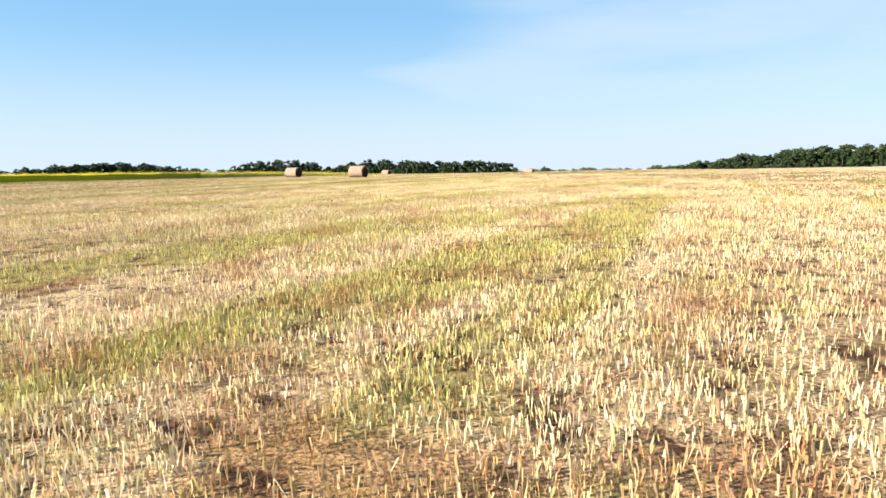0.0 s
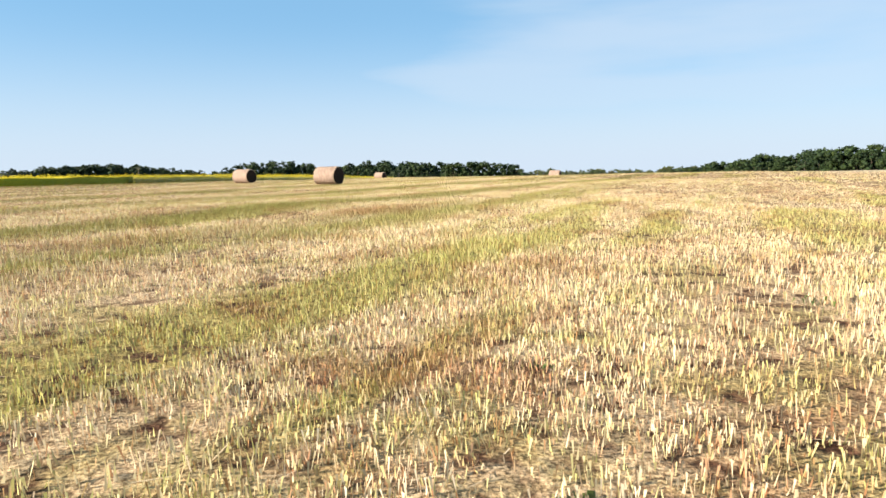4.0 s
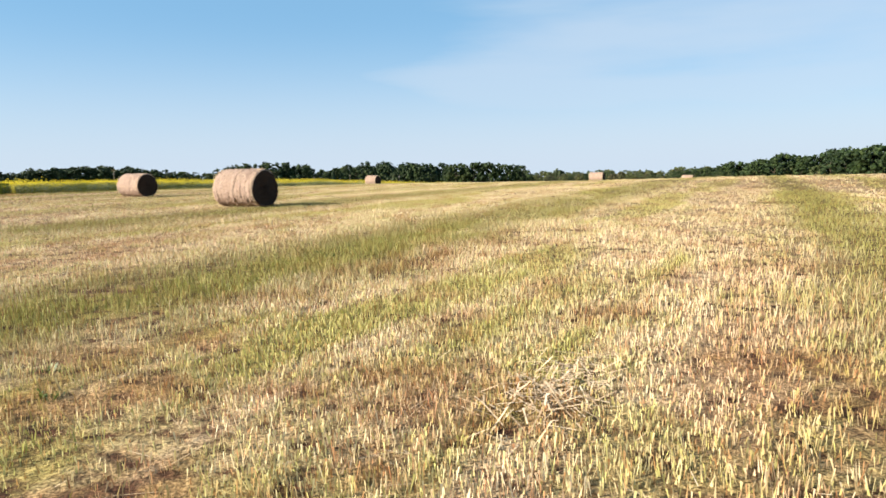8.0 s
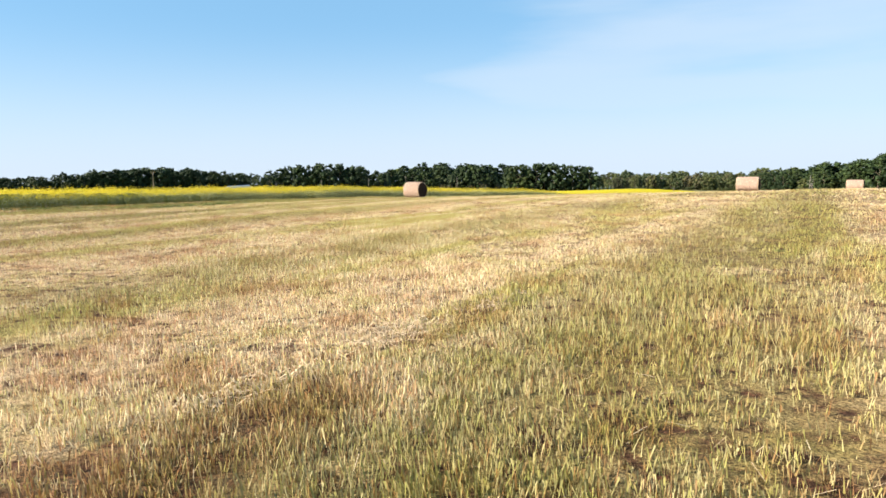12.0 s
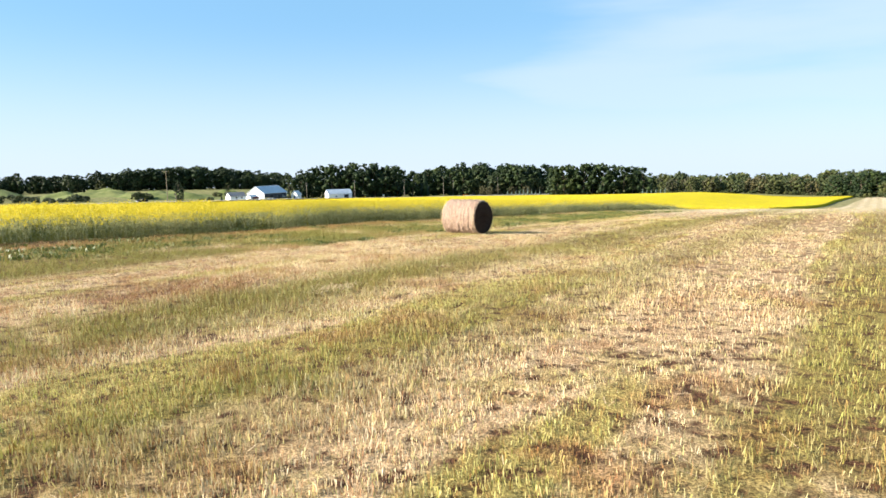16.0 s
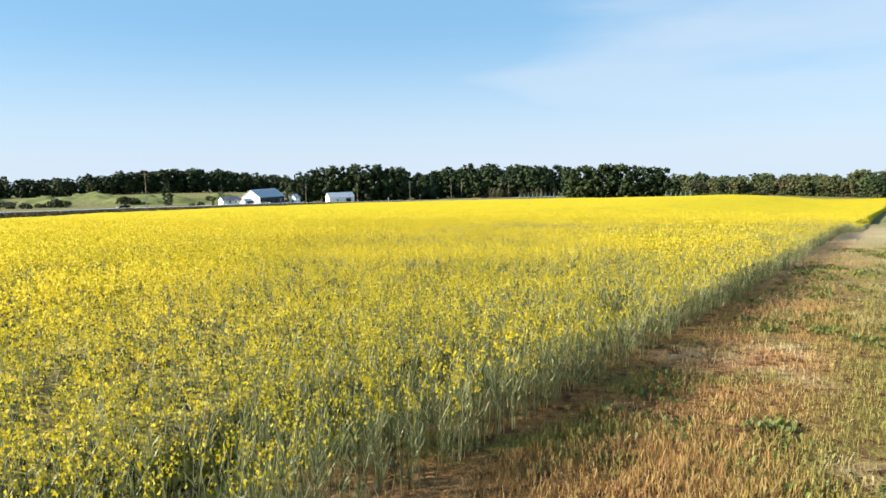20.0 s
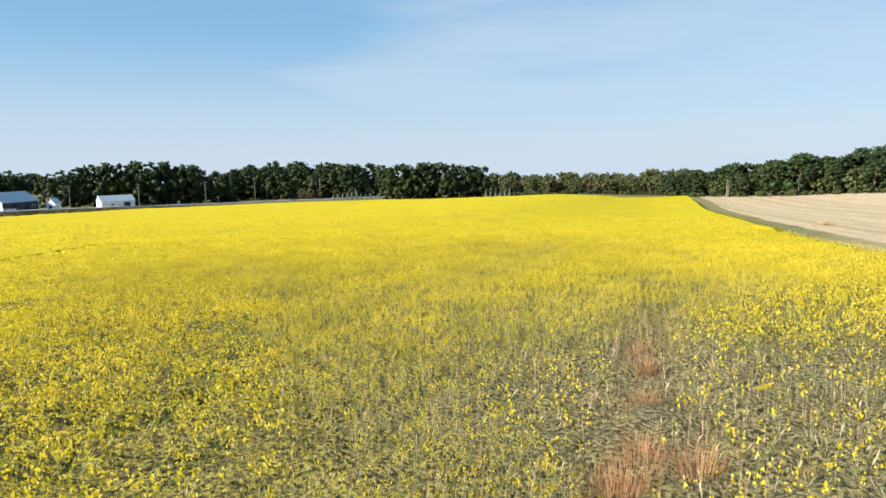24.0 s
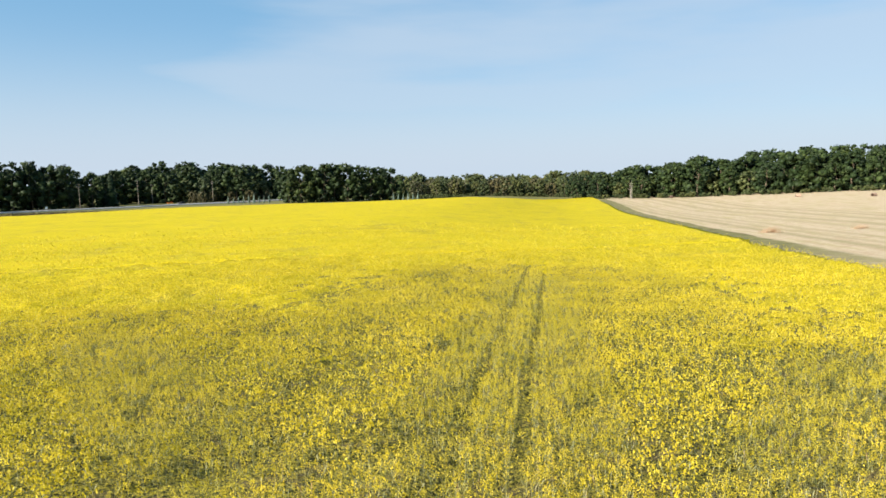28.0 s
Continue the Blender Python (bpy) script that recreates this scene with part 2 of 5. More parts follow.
def ground_material():
    """Soil, thatch and cut straw on the ground between the stalks; plain pasture green away from the field."""
    m, n, l, b = material("field_ground", 0.95, spec=0.1)
    geo = n.new("ShaderNodeNewGeometry")
    grp = n.new("ShaderNodeGroup")
    grp.node_tree = FIELD
    fine = noise_at(n, l, geo.outputs["Position"], 14, 6, 0.7)
    clods = noise_at(n, l, geo.outputs["Position"], 4.5, 4, 0.6)
    broad = noise_at(n, l, geo.outputs["Position"], 0.8, 3, 0.6)
    soil = ramp(n, l, fine, [(0.3, (0.028, 0.015, 0.010)), (0.7, (0.13, 0.062, 0.034))])
    sep = n.new("ShaderNodeSeparateXYZ")
    l.new(geo.outputs["Position"], sep.inputs[0])
    # straw lies thick where the field runs down and out to the east; elsewhere soil shows in gaps
    thick = sums(n, l, 'MAXIMUM', smooth(n, l, sep.outputs["Y"], 160.0, 200.0), smooth(n, l, sep.outputs["X"], 30.0, 60.0))
    cover = smooth(n, l, sums(n, l, 'MULTIPLY_ADD', broad, 0.2, clods), 0.43, 0.66)
    cover = sums(n, l, 'MULTIPLY', cover, sums(n, l, 'MULTIPLY_ADD', grp.outputs["Bare"], -0.7, 1.0))
    col = mixed(n, l, sums(n, l, 'MAXIMUM', thick, cover), soil, mixed(n, l, 1.0, grp.outputs["Colour"], mixed(n, l, thick, (0.70, 0.62, 0.54), (0.84, 0.81, 0.80)), 'MULTIPLY'))
    col = mixed(n, l, 0.6, col, mixed(n, l, 1.0, col, ramp(n, l, fine, [(0.25, (0.55, 0.48, 0.42)), (0.75, (1.35, 1.32, 1.25))]), 'MULTIPLY'))
    col = mixed(n, l, sums(n, l, 'MULTIPLY', thick, 0.45), col, (0.41, 0.325, 0.225))
    # chopped straw and dark crumbs of soil, finger-wide
    crumbs = noise_at(n, l, geo.outputs["Position"], 55, 3, 0.65)
    col = mixed(n, l, sums(n, l, 'MULTIPLY_ADD', thick, -0.75, 0.9), col, mixed(n, l, 1.0, col, ramp(n, l, crumbs, [(0.38, (0.34, 0.27, 0.21)), (0.50, (0.86, 0.80, 0.73)), (0.60, (1.34, 1.29, 1.22))]), 'MULTIPLY'))
    # pasture, woodland floor and verges outside the field
    s = sums(n, l, 'SUBTRACT', sums(n, l, 'MULTIPLY', sep.outputs["X"], DY), sums(n, l, 'MULTIPLY', sep.outputs["Y"], DX))
    big = noise_at(n, l, geo.outputs["Position"], 0.02, 5, 0.6)
    past = ramp(n, l, big, [(0.3, (0.045, 0.070, 0.018)), (0.5, (0.075, 0.105, 0.028)), (0.7, (0.15, 0.155, 0.060))])
    left = smooth(n, l, sums(n, l, 'MULTIPLY', s, -1.0), 92.0, 96.0)
    far = smooth(n, l, sep.outputs["Y"], 582.0, 600.0)
    out = sums(n, l, 'MAXIMUM', left, far)
    col = mixed(n, l, out, col, past)
    # green strip along the crop edge where the field falls away
    border = sums(n, l, 'MAXIMUM', sums(n, l, 'MULTIPLY_ADD', sep.outputs["Y"], 0.012, -86.24), sums(n, l, 'MULTIPLY_ADD', sep.outputs["Y"], 0.0324, -92.93))
    beside = sums(n, l, 'ADD', sums(n, l, 'SUBTRACT', border, s), sums(n, l, 'MULTIPLY', noise_at(n, l, geo.outputs["Position"], 0.12, 3), 2.5))
    strip = sums(n, l, 'MULTIPLY', smooth(n, l, beside, -6.8, -5.4), smooth(n, l, sep.outputs["Y"], 235.0, 285.0))
    bank = ramp(n, l, noise_at(n, l, geo.outputs["Position"], 0.5, 5, 0.65), [(0.35, (0.085, 0.075, 0.032)), (0.55, (0.15, 0.145, 0.052)), (0.70, (0.26, 0.21, 0.11))])
    col = mixed(n, l, sums(n, l, 'MULTIPLY', strip, 0.9), col, bank)
    l.new(col, b.inputs["Base Color"])
    bumped(n, l, b, sums(n, l, 'ADD', fine, sums(n, l, 'MULTIPLY', clods, 2.0)), 0.7, 0.06)
    return m


def stalk_material():
    m, n, l, b = material("stubble_stalk", 0.7, spec=0.25)
    geo = n.new("ShaderNodeNewGeometry")
    grp = n.new("ShaderNodeGroup")
    grp.node_tree = FIELD
    v = ramp(n, l, geo.outputs["Random Per Island"], [(0.0, (0.58, 0.33, 0.21)), (0.18, (0.80, 0.58, 0.45)), (0.32, (0.96, 0.88, 0.78)), (0.48, (0.92, 0.93, 0.58)), (0.62, (0.86, 0.87, 0.52)), (0.72, (1.0, 0.96, 0.88)), (1.0, (1.08, 1.05, 0.99))])
    col = mixed(n, l, 1.0, grp.outputs["Colour"], v, 'MULTIPLY')
    l.new(col, b.inputs["Base Color"])
    tr = n.new("ShaderNodeBsdfTranslucent")
    l.new(col, tr.inputs["Color"])
    mx = n.new("ShaderNodeMixShader")
    mx.inputs[0].default_value = 0.24
    l.new(b.outputs[0], mx.inputs[1])
    l.new(tr.outputs[0], mx.inputs[2])
    l.new(mx.outputs[0], n["Material Output"].inputs["Surface"])
    return m


def leafy(name, stops, rough=0.6, spec=0.25, translucent=0.0, by_tree=False):
    """Leaves, stems or petals: tone varies from island to island and slowly over the plant."""
    m, n, l, b = material(name, rough, spec=spec)
    geo = n.new("ShaderNodeNewGeometry")
    c1 = ramp(n, l, geo.outputs["Random Per Island"], stops)
    big = noise_at(n, l, geo.outputs["Position"], 0.35, 3)
    col = mixed(n, l, 1.0, c1, ramp(n, l, big, [(0.3, (0.75, 0.78, 0.7)), (0.7, (1.2, 1.15, 1.05))]), 'MULTIPLY')
    if by_tree:
        who = n.new("ShaderNodeObjectInfo")
        col = mixed(n, l, 1.0, col, ramp(n, l, who.outputs["Random"], [(0.0, (0.72, 0.80, 0.85)), (0.5, (1.0, 1.0, 0.9)), (0.85, (1.18, 1.12, 0.95)), (1.0, (1.4, 1.2, 0.95))]), 'MULTIPLY')
    l.new(col, b.inputs["Base Color"])
    if translucent:
        out = n["Material Output"]
        tr = n.new("ShaderNodeBsdfTranslucent")
        l.new(col, tr.inputs["Color"])
        mx = n.new("ShaderNodeMixShader")
        mx.inputs[0].default_value = translucent
        l.new(b.outputs[0], mx.inputs[1])
        l.new(tr.outputs[0], mx.inputs[2])
        l.new(mx.outputs[0], out.inputs["Surface"])
    return m


def canopy_material(name, low, high):
    """The top of the crop: yellow bloom with green showing between the heads."""
    m, n, l, b = material(name, 0.9, spec=0.05)
    geo = n.new("ShaderNodeNewGeometry")
    f = noise_at(n, l, geo.outputs["Position"], 7.0, 4, 0.7)
    g = noise_at(n, l, geo.outputs["Position"], 0.09, 4, 0.6)
    c = ramp(n, l, f, [(low, (0.18, 0.145, 0.02)), ((low * 2 + high) / 3, (0.41, 0.32, 0.012)), (high, (0.53, 0.41, 0.012))])
    c = mixed(n, l, 1.0, c, ramp(n, l, g, [(0.3, (0.88, 0.92, 0.9)), (0.7, (1.05, 1.03, 1.0))]), 'MULTIPLY')
    # the margin of the crop is past bloom, and thin patches show pods and stalks
    sep = n.new("ShaderNodeSeparateXYZ")
    l.new(geo.outputs["Position"], sep.inputs[0])
    s = sums(n, l, 'SUBTRACT', sums(n, l, 'MULTIPLY', sep.outputs["X"], DY), sums(n, l, 'MULTIPLY', sep.outputs["Y"], DX))
    rim = sums(n, l, 'MULTIPLY', smooth(n, l, s, -97.0, -87.0), sums(n, l, 'SUBTRACT', 1.0, smooth(n, l, sep.outputs["Y"], 205.0, 250.0)))
    thin = smooth(n, l, noise_at(n, l, geo.outputs["Position"], 0.16, 4, 0.6), 0.52, 0.72)
    pods = ramp(n, l, f, [(0.35, (0.07, 0.085, 0.03)), (0.7, (0.24, 0.22, 0.09))])
    c = mixed(n, l, sums(n, l, 'MULTIPLY', sums(n, l, 'MAXIMUM', rim, sums(n, l, 'MULTIPLY', thin, 0.5)), 0.7), c, pods)
    l.new(c, b.inputs["Base Color"])
    bumped(n, l, b, f, 0.35, 0.12)
    return m


def leafy_layer(name):
    """Lower leaves, pods and stalks between the flowering heads, shaded gaps painted in."""
    m, n, l, b = material(name, 0.85, spec=0.1)
    geo = n.new("ShaderNodeNewGeometry")
    f = noise_at(n, l, geo.outputs["Position"], 11.0, 4, 0.7)
    g = noise_at(n, l, geo.outputs["Position"], 1.1, 3, 0.6)
    # the near-black stop paints the shade deep between plants
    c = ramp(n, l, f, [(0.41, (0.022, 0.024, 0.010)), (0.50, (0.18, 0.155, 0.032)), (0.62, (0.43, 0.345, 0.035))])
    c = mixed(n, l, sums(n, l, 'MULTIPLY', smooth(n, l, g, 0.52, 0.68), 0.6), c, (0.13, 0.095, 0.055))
    # stalks and bare soil where the crop has failed
    off = n.new("ShaderNodeVectorMath")
    off.operation = 'DISTANCE'
    flat = n.new("ShaderNodeVectorMath")
    flat.operation = 'MULTIPLY'
    flat.inputs[1].default_value = (1.0, 1.0, 0.0)
    l.new(geo.outputs["Position"], flat.inputs[0])
    l.new(flat.outputs[0], off.inputs[0])
    off.inputs[1].default_value = (-18.5, 197.0, 0.0)
    ragged = sums(n, l, 'MULTIPLY_ADD', noise_at(n, l, geo.outputs["Position"], 0.35, 4), 9.0, off.outputs["Value"])
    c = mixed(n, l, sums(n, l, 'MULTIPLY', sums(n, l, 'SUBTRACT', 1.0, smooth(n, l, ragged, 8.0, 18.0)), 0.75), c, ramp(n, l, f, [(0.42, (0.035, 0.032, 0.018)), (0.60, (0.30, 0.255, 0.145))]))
    l.new(c, b.inputs["Base Color"])
    bumped(n, l, b, f, 0.8, 0.12)
    return m


def grass_material(name, lo, hi):
    m, n, l, b = material(name, 0.9, spec=0.1)
    geo = n.new("ShaderNodeNewGeometry")
    f = noise_at(n, l, geo.outputs["Position"], 0.12, 5, 0.6)
    g = noise_at(n, l, geo.outputs["Position"], 2.0, 4, 0.6)
    c = mixed(n, l, 0.35, ramp(n, l, f, [(0.35, lo), (0.65, hi)]), ramp(n, l, g, [(0.3, lo), (0.7, hi)]))
    l.new(c, b.inputs["Base Color"])
    bumped(n, l, b, g, 0.6, 0.2)
    return m


M_GROUND = ground_material()
M_STALK = stalk_material()
M_CANOPY = canopy_material("canola_canopy", 0.32, 0.64)
M_CANOPY_NEAR = canopy_material("canola_canopy_open", 0.36, 0.66)
M_CSTEM = leafy("canola_stem", [(0.0, (0.06, 0.080, 0.028)), (0.55, (0.21, 0.22, 0.09)), (1.0, (0.44, 0.42, 0.24))], 0.55, 0.25, 0.3)
M_CFLOWER = leafy("canola_flower", [(0.0, (0.40, 0.33, 0.02)), (0.5, (0.54, 0.43, 0.025)), (1.0, (0.62, 0.52, 0.09))], 0.7, 0.08, 0.45)
M_UNDER = leafy_layer("canola_leaves_shaded_gaps")
M_PASTURE = grass_material("pasture_grass", (0.055, 0.08, 0.02), (0.16, 0.165, 0.06))
M_BANK = leafy("verge_grass", [(0.0, (0.035, 0.028, 0.016)), (0.6, (0.075, 0.062, 0.032)), (1.0, (0.13, 0.115, 0.055))], 0.8, 0.1)
M_REDGRASS = leafy("red_grass", [(0.0, (0.22, 0.10, 0.05)), (0.6, (0.36, 0.19, 0.10)), (1.0, (0.46, 0.30, 0.18))], 0.7, 0.15, 0.2)
M_WEED = leafy("green_weed", [(0.0, (0.05, 0.075, 0.016)), (1.0, (0.12, 0.145, 0.034))], 0.55, 0.3, 0.2)
M_DRY = leafy("dry_stalk", [(0.0, (0.24, 0.13, 0.08)), (0.6, (0.38, 0.28, 0.19)), (1.0, (0.44, 0.352, 0.256))], 0.75, 0.15, 0.1)
M_STRAW = leafy("loose_straw", [(0.0, (0.36, 0.25, 0.16)), (0.6, (0.55, 0.41, 0.28)), (1.0, (0.64, 0.50, 0.36))], 0.9, 0.05)
M_LEAF = leafy("broad_leaves", [(0.0, (0.010, 0.019, 0.006)), (0.6, (0.019, 0.034, 0.010)), (1.0, (0.036, 0.055, 0.017))], 0.65, 0.2, 0.08, True)
M_LEAF_LIGHT = leafy("light_leaves", [(0.0, (0.028, 0.038, 0.014)), (0.6, (0.050, 0.064, 0.023)), (1.0, (0.085, 0.098, 0.038))], 0.6, 0.25, 0.15, True)
M_LEAF_RUST = leafy("rusty_leaves", [(0.0, (0.034, 0.034, 0.017)), (0.6, (0.056, 0.053, 0.025)), (1.0, (0.088, 0.080, 0.038))], 0.6, 0.25, 0.12, True)
M_NEEDLE = leafy("blue_needles", [(0.0, (0.05, 0.08, 0.06)), (0.6, (0.10, 0.14, 0.12)), (1.0, (0.18, 0.22, 0.20))], 0.6, 0.25)
M_BARK = plain("bark", (0.10, 0.075, 0.05), 0.9, var=0.4, scale=2.0, bump=0.6)
M_BARE = plain("bleached_wood", (0.22, 0.195, 0.165), 0.85, var=0.3, scale=2.0, bump=0.4)
M_POLE = plain("weathered_pole", (0.20, 0.165, 0.13), 0.85, var=0.3, scale=1.5, bump=0.4)
M_PORCELAIN = plain("insulator", (0.13, 0.125, 0.12), 0.3, var=0.1)
M_WHITE = plain("white_boards", (0.80, 0.79, 0.77), 0.6, var=0.12, scale=0.8)
M_ROOF = plain("metal_roof", (0.47, 0.50, 0.55), 0.45, metal=0.3, var=0.15, scale=0.6)
M_DARKWALL = plain("dark_boards", (0.06, 0.06, 0.07), 0.8, var=0.3, scale=0.8)
M_DARK = plain("dark_opening", (0.02, 0.02, 0.022), 0.6, var=0.2)
M_GLASS = plain("window_glass", (0.03, 0.04, 0.05), 0.08, var=0.1, spec=0.6, bump=0.0)
M_GREYROOF = plain("shingle_roof", (0.16, 0.16, 0.17), 0.8, var=0.25, scale=1.2)
M_ASPHALT = plain("asphalt", (0.20, 0.195, 0.19), 0.9, var=0.25, scale=0.8, bump=0.4)
M_GRAVEL = plain("gravel", (0.30, 0.27, 0.23), 0.95, var=0.3, scale=2.0, bump=0.5)
M_LINE = plain("road_paint", (0.75, 0.74, 0.70), 0.7, var=0.15)
M_PAINT = plain("dark_car_paint", (0.012, 0.012, 0.014), 0.7, var=0.15, spec=0.25, bump=0.0)
M_RED = plain("dull_red_paint", (0.12, 0.015, 0.015), 0.35, var=0.15, spec=0.5, bump=0.0)
M_RUBBER = plain("tyre_rubber", (0.02, 0.02, 0.02), 0.85, var=0.2)
M_CHROME = plain("grey_metal", (0.5, 0.5, 0.5), 0.35, metal=0.9, var=0.1, bump=0.0)
M_ORANGE = plain("orange_plastic", (0.65, 0.16, 0.03), 0.6, var=0.15)


def bale_material():
    """Weathered wrapped straw: fibres run round the roll in bands."""
    m, n, l, b = material("bale_straw", 0.85, spec=0.15)
    t = n.new("ShaderNodeTexCoord")
    mpn = n.new("ShaderNodeMapping")
    mpn.inputs["Scale"].default_value = (28, 3, 3)
    l.new(t.outputs["Object"], mpn.inputs["Vector"])
    f = noise_at(n, l, mpn.outputs["Vector"], 1.0, 6, 0.65)
    g = noise_at(n, l, t.outputs["Object"], 26, 5, 0.7)
    h = noise_at(n, l, t.outputs["Object"], 2.2, 3)
    c = ramp(n, l, f, [(0.30, (0.120, 0.070, 0.050)), (0.46, (0.26, 0.178, 0.135)), (0.70, (0.38, 0.282, 0.226))])
    c = mixed(n, l, 0.4, c, ramp(n, l, g, [(0.3, (0.156, 0.101, 0.0624)), (0.65, (0.40, 0.305, 0.238))]))
    c = mixed(n, l, 1.0, c, ramp(n, l, h, [(0.3, (0.85, 0.8, 0.78)), (0.7, (1.1, 1.08, 1.05))]), 'MULTIPLY')
    l.new(c, b.inputs["Base Color"])
    bumped(n, l, b, sums(n, l, 'ADD', f, g), 0.9, 0.04)
    return m


def bale_end_material():
    """The rolled end: weathered straw in rings, with shade painted into its dark colour."""
    m, n, l, b = material("bale_end_shaded", 0.9, spec=0.1)
    t = n.new("ShaderNodeTexCoord")
    sep = n.new("ShaderNodeSeparateXYZ")
    l.new(t.outputs["Object"], sep.inputs[0])
    r = sums(n, l, 'SQRT', sums(n, l, 'ADD', sums(n, l, 'POWER', sep.outputs["Y"], 2.0), sums(n, l, 'POWER', sep.outputs["Z"], 2.0)))
    rings = n.new("ShaderNodeCombineXYZ")
    l.new(sums(n, l, 'MULTIPLY', r, 26.0), rings.inputs[0])
    l.new(noise_at(n, l, t.outputs["Object"], 3.0, 3), rings.inputs[1])
    f = noise_at(n, l, rings.outputs[0], 1.0, 4)
    g = noise_at(n, l, t.outputs["Object"], 30, 5, 0.7)
    # tones far below the side's, so the end reads as shaded
    c = ramp(n, l, f, [(0.3, (0.0282, 0.0169, 0.0127)), (0.7, (0.0620, 0.0395, 0.0282))])
    c = mixed(n, l, 0.4, c, ramp(n, l, g, [(0.3, (0.0254, 0.0155, 0.0113)), (0.7, (0.0732, 0.0480, 0.0339))]))
    l.new(c, b.inputs["Base Color"])
    bumped(n, l, b, sums(n, l, 'ADD', f, g), 0.9, 0.05)
    return m


M_BALE = bale_material()
M_BALE_END_SHADED = bale_end_material()

# ---------------------------------------------------------------- building helpers
rng = np.random.default_rng(7)


def np_mesh(name, verts, faces, mats, smooth_shade=False, face_mat=None):
    """A mesh from arrays; faces all have the same number of corners."""
    me = bpy.data.meshes.new(name)
    verts = np.asarray(verts, dtype=np.float32)
    faces = np.asarray(faces, dtype=np.int32)
    k = faces.shape[1]
    me.vertices.add(len(verts))
    me.vertices.foreach_set("co", verts.ravel())
    me.loops.add(faces.size)
    me.loops.foreach_set("vertex_index", faces.ravel())
    me.polygons.add(len(faces))
    me.polygons.foreach_set("loop_start", np.arange(0, faces.size, k, dtype=np.int32))
    if face_mat is not None:
        me.polygons.foreach_set("material_index", np.asarray(face_mat, dtype=np.int32))
    if smooth_shade:
        me.polygons.foreach_set("use_smooth", np.ones(len(faces), dtype=bool))
    for m in (mats if isinstance(mats, (list, tuple)) else [mats]):
        me.materials.append(m)
    me.update(calc_edges=True)
    me.validate()
    return me


def thing(name, x, y, z, rz=0.0, **tags):
    """An empty at the base of a thing, to carry its parts."""
    ob = new(name)
    ob.empty_display_size = 0.2
    ob.matrix_world = pose(x, y, z, 0, 0, rz)
    return tagged(ob, **tags)


def part(name, bm, mat, parent, label="", soft=False):
    """Links a bmesh as one mesh object under a thing or a part."""
    if isinstance(bm, bpy.types.Mesh):
        me = bm
    else:
        me = bpy.data.meshes.new(name)
        bmesh.ops.recalc_face_normals(bm, faces=bm.faces[:])
        if soft:
            for f in bm.faces:
                f.smooth = True
        bm.to_mesh(me)
        bm.free()
        me.materials.append(mat)
    ob = new(name, me)
    ob.parent = parent
    if label:
        ob["label"] = label
    return ob


def box(sx, sy, sz, x=0.0, y=0.0, z=0.0, bevel=0.0, bm=None, rot=None):
    """A bevelled box whose base centre is at x, y, z."""
    own = bmesh.new()
    bmesh.ops.create_cube(own, size=1.0)
    bmesh.ops.scale(own, vec=(sx, sy, sz), verts=own.verts[:])
    if bevel:
        bmesh.ops.bevel(own, geom=own.edges[:], offset=bevel, segments=2, affect='EDGES')
    if rot is not None:
        bmesh.ops.transform(own, matrix=rot, verts=own.verts[:])
    bmesh.ops.translate(own, vec=(x, y, z + sz / 2), verts=own.verts[:])
    if bm is None:
        return own
    me = bpy.data.meshes.new("tmp")
    own.to_mesh(me)
    own.free()
    bm.from_mesh(me)
    bpy.data.meshes.remove(me)
    return bm


def tube(a, b, r0, r1, seg=8, bm=None):
    """A tapered round bar from a to b."""
    bm = bm or bmesh.new()
    a, b = Vector(a), Vector(b)
    q = (b - a).to_track_quat('Z', 'Y')
    rings = []
    for c, r in ((a, r0), (b, r1)):
        rings.append([bm.verts.new(c + q @ Vector((math.cos(k * math.tau / seg) * r, math.sin(k * math.tau / seg) * r, 0))) for k in range(seg)])
    for k in range(seg):
        bm.faces.new((rings[0][k], rings[0][(k + 1) % seg], rings[1][(k + 1) % seg], rings[1][k]))
    bm.faces.new(rings[0][::-1])
    bm.faces.new(rings[1])
    return bm


def vnoise(x, y, scale, seed=0):
    """Smooth value noise in 0..1 over the plan."""
    r = np.random.default_rng(seed).random((256, 256))
    u, v = np.asarray(x) * scale + 1000.3, np.asarray(y) * scale + 1000.7
    i, j = np.floor(u).astype(int), np.floor(v).astype(int)
    fu, fv = u - i, v - j
    fu, fv = fu * fu * (3 - 2 * fu), fv * fv * (3 - 2 * fv)
    g = lambda a, b: r[a % 256, b % 256]
    return (g(i, j) * (1 - fu) + g(i + 1, j) * fu) * (1 - fv) + (g(i, j + 1) * (1 - fu) + g(i + 1, j + 1) * fu) * fv


# ---------------------------------------------------------------- the lie of the land
_ty = np.arange(-700, 5000, 1.0)
_tz = np.interp(_ty, [-700, -100, 0, 28, 82, 121, 148, 170, 200, 216, 235, 277, 355, 372, 507, 600, 700, 1400, 5000],
                [1.5, 1.4, 0.95, 0.66, 0.0, -0.42, -1.22, -2.45, -4.05, -5.1, -6.6, -9.2, -11.8, -12.3, -17.0, -21.3, -24.0, -44.0, -135.0])
_k = np.exp(-0.5 * (np.arange(-27, 28) / 9.0) ** 2)
_tz = np.convolve(np.pad(_tz, 27, mode='edge'), _k / _k.sum(), mode='valid')
ROAD_Y = [-400, 0, 150, 340, 410, 465, 520, 575, 620, 660, 720, 1200]
ROAD_X = [-480, -372, -318, -232, -205, -180, -158, -128, -78, -20, 80, 900]


def across(x, y):
    return np.asarray(x) * DY - np.asarray(y) * DX


